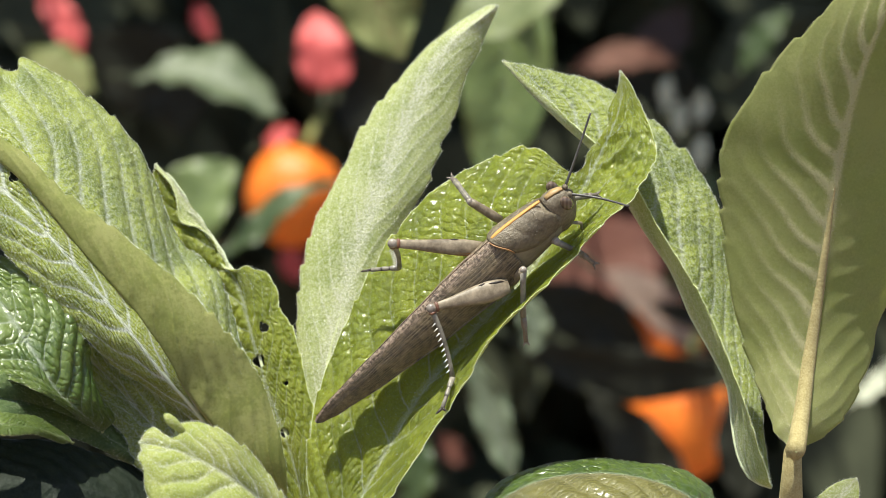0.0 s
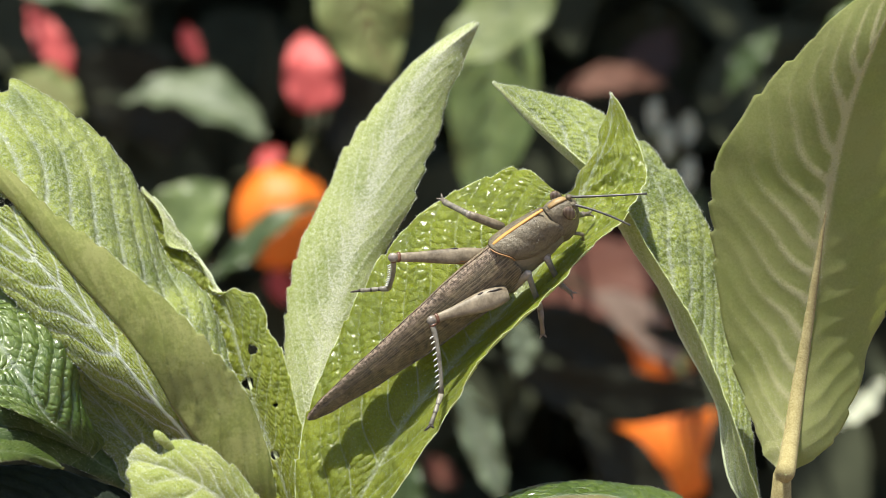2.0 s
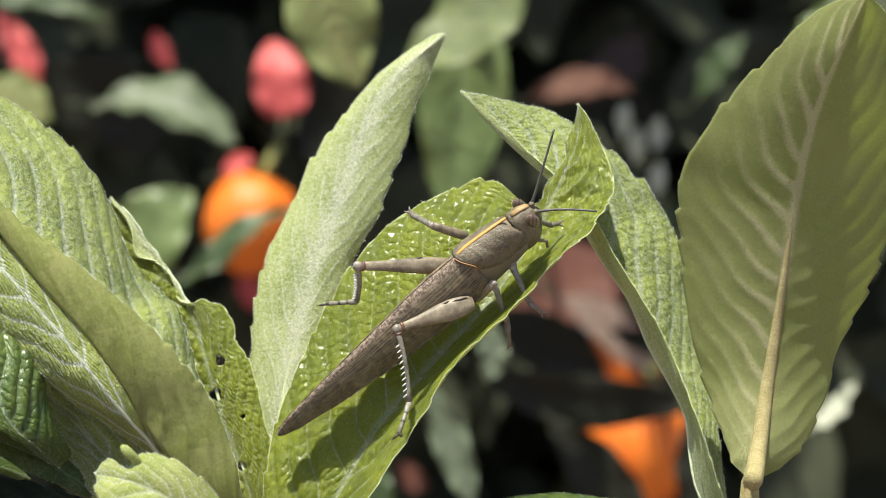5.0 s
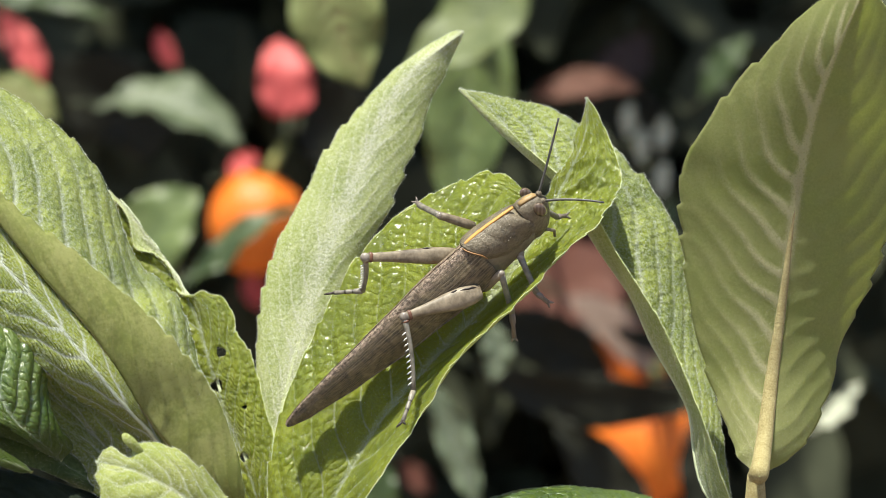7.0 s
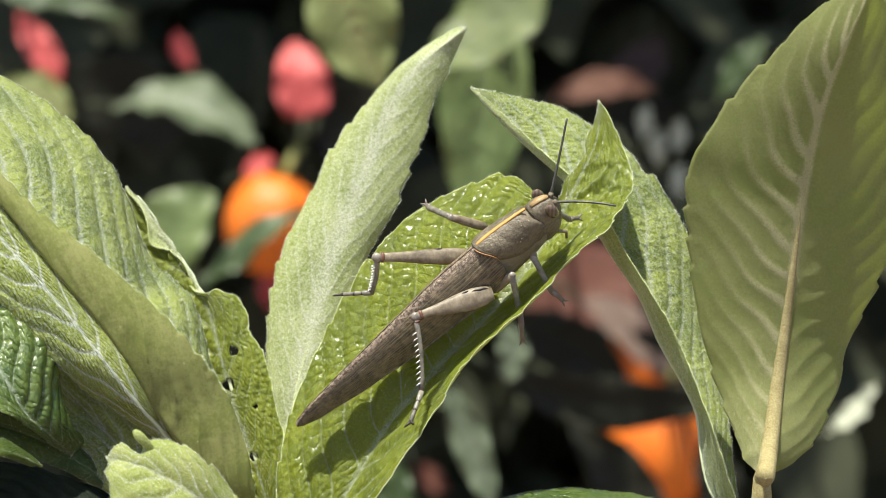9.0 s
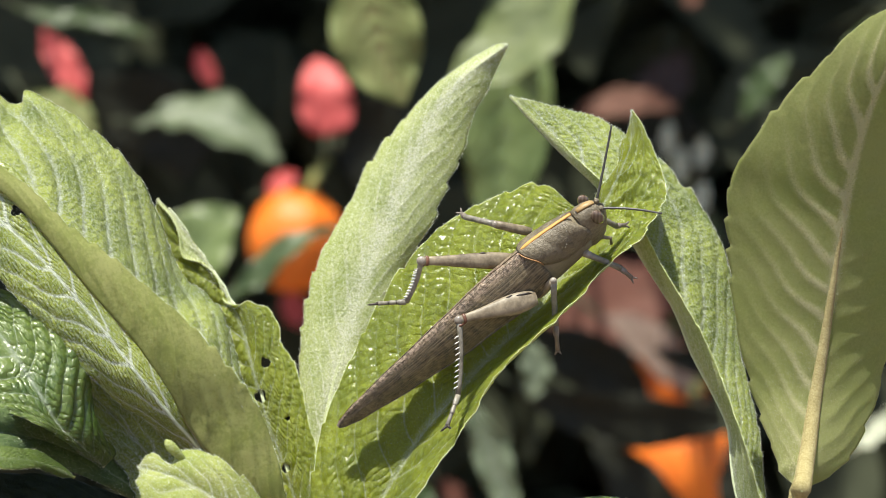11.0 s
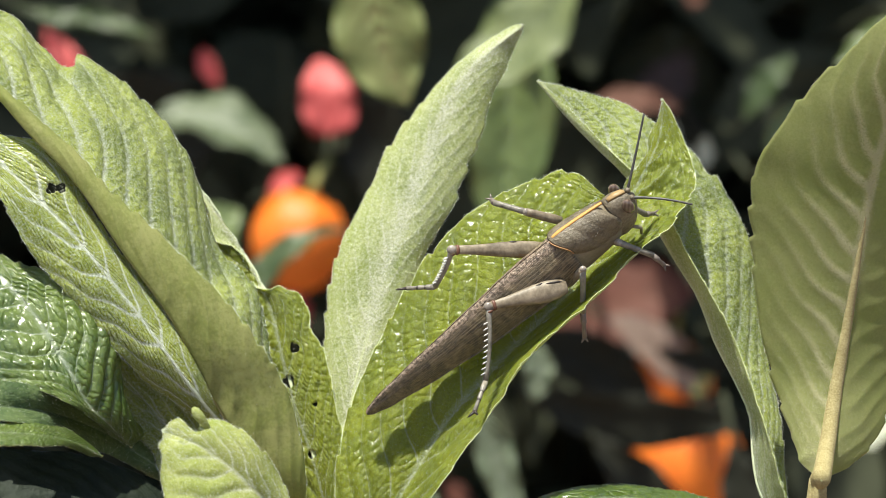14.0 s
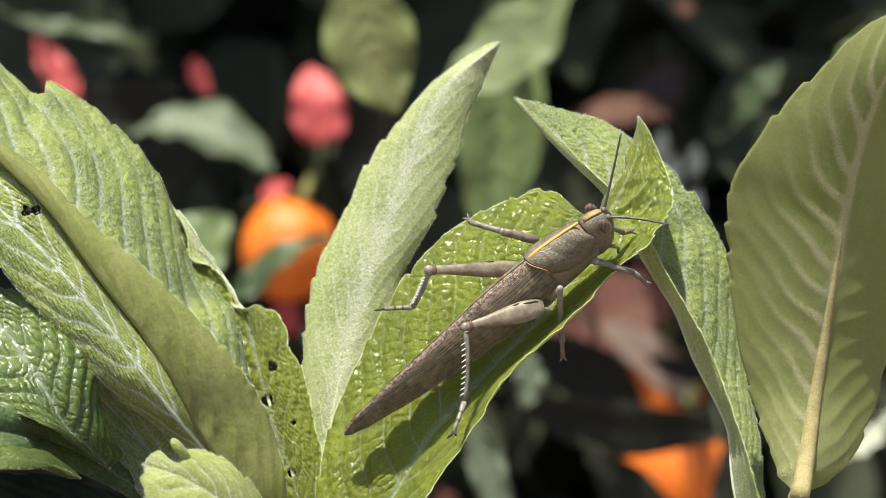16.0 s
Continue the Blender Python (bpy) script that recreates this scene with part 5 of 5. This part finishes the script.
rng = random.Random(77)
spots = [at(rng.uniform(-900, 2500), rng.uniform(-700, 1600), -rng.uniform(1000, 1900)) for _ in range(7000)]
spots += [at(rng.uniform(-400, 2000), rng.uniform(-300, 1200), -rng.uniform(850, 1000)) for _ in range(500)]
thicket("hedge_foliage", "dense green hedge foliage, deep shade partly put in its colour", spots, 0.10, SHADE, 5)
spots = []
while len(spots) < 7400:
    x, y, z = rng.uniform(-1, 1), rng.uniform(-1, 1), rng.uniform(-1, 1)
    if abs(x) ** 5 + abs(y) ** 8 + abs(z) ** 4 < 1 + 0.2 * noise.noise((x * 3, y * 3, z * 3)):
        spots.append(Vector((x * 1.95, 2.38 + y * 1.24, 2.2 + z * 0.36)))
thicket("added_shade_crown", "unseen leafy crown added to keep sun off the garden behind", spots, 0.13, SHADE, 6)
# unseen cluster above the view, added to block sun from the leaves below
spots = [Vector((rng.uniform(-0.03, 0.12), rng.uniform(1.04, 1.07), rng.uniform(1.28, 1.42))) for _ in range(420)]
thicket("added_shade_twigs", "unseen leafy twigs added above to shade the dark leaves", spots, 0.045, SHADE, 9)

# unseen trunk, added only so the shading crown has a support
trunk = part("added_trunk", join([tube([Vector((0.3, 3.1, 0)), Vector((0.28, 3.05, 0.8)), Vector((0.2, 2.9, 1.6)), Vector((0.1, 2.7, 2.3))], [0.09, 0.07, 0.06, 0.03], 14)]
                                + [tube([Vector((0.24, 2.98, 1.3)), Vector((x, 2.5, 1.85)), Vector((x * 1.5, 1.8, 2.2))], [0.045, 0.03, 0.012], 10) for x in (-0.7, -0.1, 0.6)]), BARK, None)
tagged(trunk, "unseen brown trunk added behind the hedge to carry the crown", "tree")


# ---- what moves ----
def swayed(pivot, rows):
    """Poses in the world from rows of seconds, shift right and down on the grid, and turn in degrees, about a pivot."""
    p = at(*pivot)
    k = STEP * (REACH - pivot[2] / 1000) / REACH
    out = []
    for t, dx, dy, turn in rows:
        shift = RIGHT * (dx * k) - UP * (dy * k)
        out.append((t, Matrix.Translation(p + shift) @ Matrix.Rotation(radians(turn), 4, -AHEAD) @ Matrix.Translation(-p)))
    return out


def carry(key, moves):
    ob, start, shoot = LEAVES[key]
    back = shoot.matrix_basis.inverted()
    walk(ob, [(t, back @ m @ Matrix.Translation(start)) for t, m in moves])


def aimed(rest, now):
    return rest.rotation_difference(now).to_matrix().to_4x4()


def motions():
    main = swayed((781, 724, 0), [(0, 0, 0, 0), (0.5, 4.3, 7.7, -0.62), (1, -56.7, -1.3, 0.04), (1.5, -33, -7, 0.74), (2, 1, -1.7, -0.37), (2.5, -23.7, 15.3, -0.19), (3, -23.3, 4.7, -0.03), (3.5, 12.3, -38.7, -0.48), (4, 16, -7, -0.37), (6.5, -37, 13.7, -0.29), (7, -3, -5.7, -1.02), (7.5, -2.7, -17.3, -0.55), (8, -4.3, -3, -1.91), (8.5, -13.7, -4.3, -1.48), (11, 5, -18.7, -1.2), (11.5, 59.7, -25, -1.69), (12, 41.7, -18.3, -1.69), (12.5, 26.7, -33.3, -1.63), (13, 26.7, -26, -1.32), (13.5, 63, -39.7, -1.85), (14, 46, -44, -2), (14.5, 1.3, -16.7, -1.51), (15, 23.7, -26.7, -1.45), (15.5, 38.3, -31.7, -1.6), (16, 26.7, -23.3, -1.45)])
    fold = swayed((560, 718, 34), [(0, 0, 0, 0), (0.5, 6.3, 6.7, -0.09), (1, -51.7, 2.7, 0.76), (1.5, -28, -3, 3.34), (2, 3, -0.7, -0.18), (2.5, -19.7, 15.3, -1.79), (3, -20.3, 5.7, -1.16), (3.5, 15.3, -35.7, -1.16), (4, 17, -7, -1.54), (6.5, -39, 11.7, 1.02), (7, -8, -8.7, -0.36), (7.5, -4.7, -15.3, 0.62), (8, -10.3, -6, -1.33), (8.5, -16.7, -8.3, -1.28), (11, -1, -19.7, -0.5), (11.5, 51.7, -32, -3.83), (12, 34.7, -22.3, -4.13), (12.5, 19.7, -32.3, -4.52), (13, 18.7, -26, -4.49), (13.5, 58, -41.7, -4.63), (14, 41, -45, -5.07), (14.5, -3.7, -17.7, -3.65), (15, 19.7, -28.7, -3.33), (15.5, 32.3, -33.7, -3.88), (16, 21.7, -25.3, -3.42)])
    hole = swayed((466, 580, -8), [(0, 0, 0, 0), (0.5, 5.3, 7.7, 0.48), (1, -53.7, 6.7, 1.36), (1.5, -31, 0, 1.44), (2, 1, 0.3, 0.76), (2.5, -20.7, 15.3, 0.28), (3, -21.3, 7.7, 0.67), (3.5, 18.3, -37.7, -1.24), (4, 17, -7, 0), (6.5, -39, 13.7, 0.39), (7, -10, -5.7, 1.16), (7.5, -4.7, -12.3, 0.59), (8, -6.3, -7, -1.34), (8.5, -14.7, -8.3, -0.57), (11, 0, -18.7, -0.09), (11.5, 57.7, -33, -1.92), (12, 38.7, -22.3, -1.15), (12.5, 22.7, -31.3, -0.67), (13, 23.7, -27, -1.63), (13.5, 63, -42.7, -1.63), (14, 47, -45, -1.74), (14.5, 0.3, -18.7, -1.34), (15, 23.7, -29.7, -1.34), (15.5, 37.3, -32.7, -1.25), (16, 24.7, -26.3, -1.05)])
    pale = swayed((560, 718, -26), [(0, 0, 0, 0), (0.5, 6.3, 6.7, 1.57), (1, -51.7, 2.7, 0.21), (1.5, -28, -3, 0.04), (2, 3, -0.7, 1.26), (2.5, -19.7, 15.3, 1.52), (3, -20.3, 5.7, 1.12), (3.5, 15.3, -35.7, 0.37), (4, 17, -7, 1.17), (6.5, -39, 11.7, -0.4), (7, -8, -8.7, -1.19), (7.5, -4.7, -15.3, -0.89), (8, -10.3, -6, 0.56), (8.5, -16.7, -8.3, 0.47), (11, -1, -19.7, -1.24), (11.5, 51.7, -32, 1.28), (12, 34.7, -22.3, 0.34), (12.5, 19.7, -32.3, -0.01), (13, 18.7, -26, 0.59), (13.5, 58, -41.7, 0.87), (14, 41, -45, 0.3), (14.5, -3.7, -17.7, 0.64), (15, 19.7, -28.7, 0.71), (15.5, 32.3, -33.7, 0.66), (16, 21.7, -25.3, 0.8)])
    arc = swayed((1213, 279, -8), [(0, 0, 0, 0), (0.5, -3.7, 4.7, 0.98), (1, -57.7, 2.7, 1.26), (1.5, -24, -5, 1.12), (2, 4, -0.7, -0.05), (2.5, -21.7, 13.3, -0.25), (3, -25.3, 6.7, -0.06), (3.5, 12.3, -28.7, -0.42), (4, 18, -5, -0.47), (6.5, -34, 11.7, 0.36), (7, -8, -1.7, 0.57), (7.5, -2.7, -8.3, 0.91), (8, -8.3, -5, -0.07), (8.5, -18.7, -3.3, 0.01), (11, 6, -11.7, -1.31), (11.5, 58.7, -21, -2.18), (12, 41.7, -12.3, -2.18), (12.5, 26.7, -22.3, -2.26), (13, 24.7, -19, -2.11), (13.5, 63, -31.7, -2.4), (14, 47, -34, -2.34), (14.5, 0.3, -12.7, -1.99), (15, 22.7, -20.7, -2.05), (15.5, 36.3, -23.7, -2.34), (16, 23.7, -19.3, -2.09)])
    big = swayed((1374, 775, 16), [(0, 0, 0, 0), (0.5, 1.3, 3.7, 0.03), (1, -53.7, -3.3, 1.17), (1.5, -18, -8, 0.34), (2, 2, 2.3, -0.49), (2.5, -24.7, 14.3, -0.06), (3, -27.3, 5.7, 0.32), (3.5, 8.3, -30.7, -0.75), (4, 13, -3, -1.03), (6.5, -30, 11.7, 0.7), (7, 0, -1.7, 0.51), (7.5, 4.3, -8.3, 0.11), (8, -6.3, -2, 0.19), (8.5, -17.7, -1.3, 0.59), (11, 6, -11.7, -0.51), (11.5, 49.7, -15, -1.66), (12, 32.7, -8.3, -1.1), (12.5, 16.7, -21.3, -0.87), (13, 14.7, -17, -1.03), (13.5, 52, -26.7, -1.4), (14, 36, -31, -1.38), (14.5, -7.7, -11.7, -0.54), (15, 14.7, -19.7, -0.63), (15.5, 27.3, -22.7, -1.1), (16, 15.7, -17.3, -0.81)])
    young = swayed((560, 718, 40), [(0, 0, 0, 0), (0.5, 6.3, 6.7, -0.4), (1, -51.7, 2.7, -0.57), (1.5, -28, -3, 2.36), (2, 3, -0.7, -1.92), (2.5, -19.7, 15.3, -3.24), (3, -20.3, 5.7, -3.01), (3.5, 15.3, -35.7, -1.93), (4, 17, -7, -2.1), (6.5, -39, 11.7, 1.87), (7, -8, -8.7, -1.41), (7.5, -4.7, -15.3, -0.75), (8, -10.3, -6, -2.99), (8.5, -16.7, -8.3, -2.79), (11, -1, -19.7, -3.2), (11.5, 51.7, -32, 354.69), (12, 34.7, -22.3, 353.22), (12.5, 19.7, -32.3, 349.25), (13, 18.7, -26, 350.01), (13.5, 58, -41.7, 350.95), (14, 41, -45, 349.74), (14.5, -3.7, -17.7, 352.08), (15, 19.7, -28.7, 353.03), (15.5, 32.3, -33.7, 352.76), (16, 21.7, -25.3, 354.23)])
    body = swayed((571, 735, 9), [(0, 0, 0, 0), (0.5, 4.3, 8.7, 0.02), (1, -49.7, -21.3, -0.52), (1.5, -29, -44, -2.01), (2, 7, -43.7, -3.05), (2.5, -16.7, -24.7, -2.56), (3, -19.3, -31.3, -2.19), (3.5, 18.3, -77.7, -1.92), (4, 21, -47, -1.95), (6.5, -23, -21.3, -0.27), (7, 13, -42.7, -1), (7.5, 12.3, -52.3, -0.3), (8, 10.7, -41, -1.67), (8.5, 3.3, -42.3, -1.27), (11, 37, -72.7, -2.24), (11.5, 93.7, -80, -2.6), (12, 74.7, -70.3, -2.28), (12.5, 60.7, -83.3, -2.02), (13, 60.7, -80, -3.03), (13.5, 99, -92.7, -2.94), (14, 83, -96, -2.74), (14.5, 34.3, -67.7, -2.36), (15, 57.7, -78.7, -2.47), (15.5, 72.3, -81.7, -2.66), (16, 59.7, -74.3, -2.58)])
    for key, moves in (("main", main), ("fold", fold), ("hole", hole), ("pale", pale), ("veined", hole), ("shaded", hole), ("low", hole),
                       ("lower", hole), ("corner", hole), ("lowest", hole), ("young", young), ("stem_left", main),
                       ("arc", arc), ("big", big), ("arch", big), ("tip", big), ("stem", big)):
        carry(key, moves)
    walk(locust, [(t, m @ Matrix.Translation(LOCUST_AT)) for t, m in body])
    # the feet hold to the leaf while the body creeps forward, so the legs turn at hip and knee
    knees = {"hind_l": [(0, 0, 0), (0.5, 5.3, 8.7), (1, -50.7, -15.3), (1.5, -24, -21), (2, 24, -13.7), (2.5, -1.7, 1.3), (3, -2.3, -10.3), (3.5, 36.3, -57.7), (4, 41, -27), (6.5, -20, -4.3), (7, 18, -22.7), (7.5, 14.3, -35.3), (8, 20.7, -20), (8.5, 10.3, -22.3), (11, 52, -48.7), (11.5, 110.7, -51), (12, 92.7, -44.3), (12.5, 76.7, -59.3), (13, 76.7, -50), (13.5, 117, -65.7), (14, 100, -68), (14.5, 51.3, -42.7), (15, 74.7, -52.7), (15.5, 91.3, -55.7), (16, 78.7, -47.3)],
             "hind_r": [(0, 0, 0), (0.5, 4.3, 6.7), (1, -51.7, -11.3), (1.5, -21, -20), (2, 23, -17.7), (2.5, -3.7, -2.7), (3, -7.3, -12.3), (3.5, 29.3, -60.7), (4, 33, -29), (6.5, -23, -11.3), (7, 13, -30.7), (7.5, 9.3, -45.3), (8, 14.7, -28), (8.5, 4.3, -30.3), (11, 40, -56.7), (11.5, 97.7, -61), (12, 78.7, -54.3), (12.5, 61.7, -70.3), (13, 64.7, -63), (13.5, 103, -77.7), (14, 87, -81), (14.5, 36.3, -54.7), (15, 60.7, -63.7), (15.5, 76.3, -66.7), (16, 63.7, -59.3)]}
    steps = {"mid_r": [(0, 930, 604), (1.0, 915, 608), (1.5, 906, 604), (2.0, 979, 553), (2.5, 979, 550), (3.5, 976, 552), (16, 973, 555)],
             "fore_r": [(0, 1050, 466), (1.0, 1040, 470), (1.5, 1028, 474), (3.5, 1031, 497), (8.5, 1037, 493), (11, 1102, 423), (16, 1113, 420)],
             "mid_l": [(0, 800, 316), (16, 800, 316)], "fore_l": [(0, 1056, 345), (3.5, 1064, 336), (8.5, 1064, 336), (11, 1090, 330), (16, 1090, 330)],
             "hind_r": [(0, 783, 722), (16, 783, 722)], "hind_l": [(0, 657, 478), (16, 657, 478)]}
    plans = dict(SMALL)
    plans["hind_r"], plans["hind_l"] = HIND["r"], HIND["l"]
    for key, (hip, knee, ankle, toe) in plans.items():
        femur, shin, foot = JOINTED[key]
        rows_f, rows_t, rows_s = [], [], []
        track = steps[key]
        x0, y0 = track[0][1:]
        for i, ((t, mb), (t2, mm)) in enumerate(zip(body, main)):
            place = (mb @ Matrix.Translation(LOCUST_AT)).inverted()
            x = np.interp(t, [s[0] for s in track], [s[1] for s in track]) - x0
            y = np.interp(t, [s[0] for s in track], [s[2] for s in track]) - y0
            stride = (RIGHT * x - UP * y) * STEP
            a_now = mm @ (ankle + stride)
            h_now = mb @ hip
            if key in knees:
                k_rest = knee + (RIGHT * knees[key][i][1] - UP * knees[key][i][2]) * STEP
            else:
                k_rest = (mb @ knee).lerp(mm @ (knee + stride), 0.45)
            turn = aimed(knee - hip, k_rest - h_now)
            k_now = h_now + turn.to_3x3() @ (knee - hip)
            # the shin keeps its length: the knee rises or sinks over the leaf
            length, flat = (ankle - knee).length, a_now - k_now
            deep = flat.dot(AHEAD)
            across = flat - AHEAD * deep
            deep = math.sqrt(max(length ** 2 - across.length_squared, (0.1 * length) ** 2)) if across.length < length else 0.1 * length
            swing = aimed(ankle - knee, across + AHEAD * deep)
            a_end = k_now + swing.to_3x3() @ (ankle - knee)
            rows_f.append((t, place @ Matrix.Translation(h_now) @ turn))
            rows_t.append((t, place @ Matrix.Translation(k_now) @ swing))
            rows_s.append((t, place @ Matrix.Translation(a_end) @ mm.to_3x3().to_4x4()))
        walk(femur, rows_f)
        walk(shin, rows_t)
        walk(foot, rows_s)
    for key, angles in (("up", [(0, 0), (1.0, -6), (1.5, -14), (2.0, -66), (2.5, -44), (3.0, -3), (3.5, 3), (7, 5), (11, 10), (16, 9)]), ("out", [(0, 0), (1.5, -9), (3.5, 14), (7, 11), (11, 9), (16, 7)])):
        root = FEELERS[key][0] - LOCUST_AT
        walk(JOINTED[key], [(t, Matrix.Translation(root) @ Matrix.Rotation(radians(a), 4, -AHEAD)) for t, a in angles])

motions()
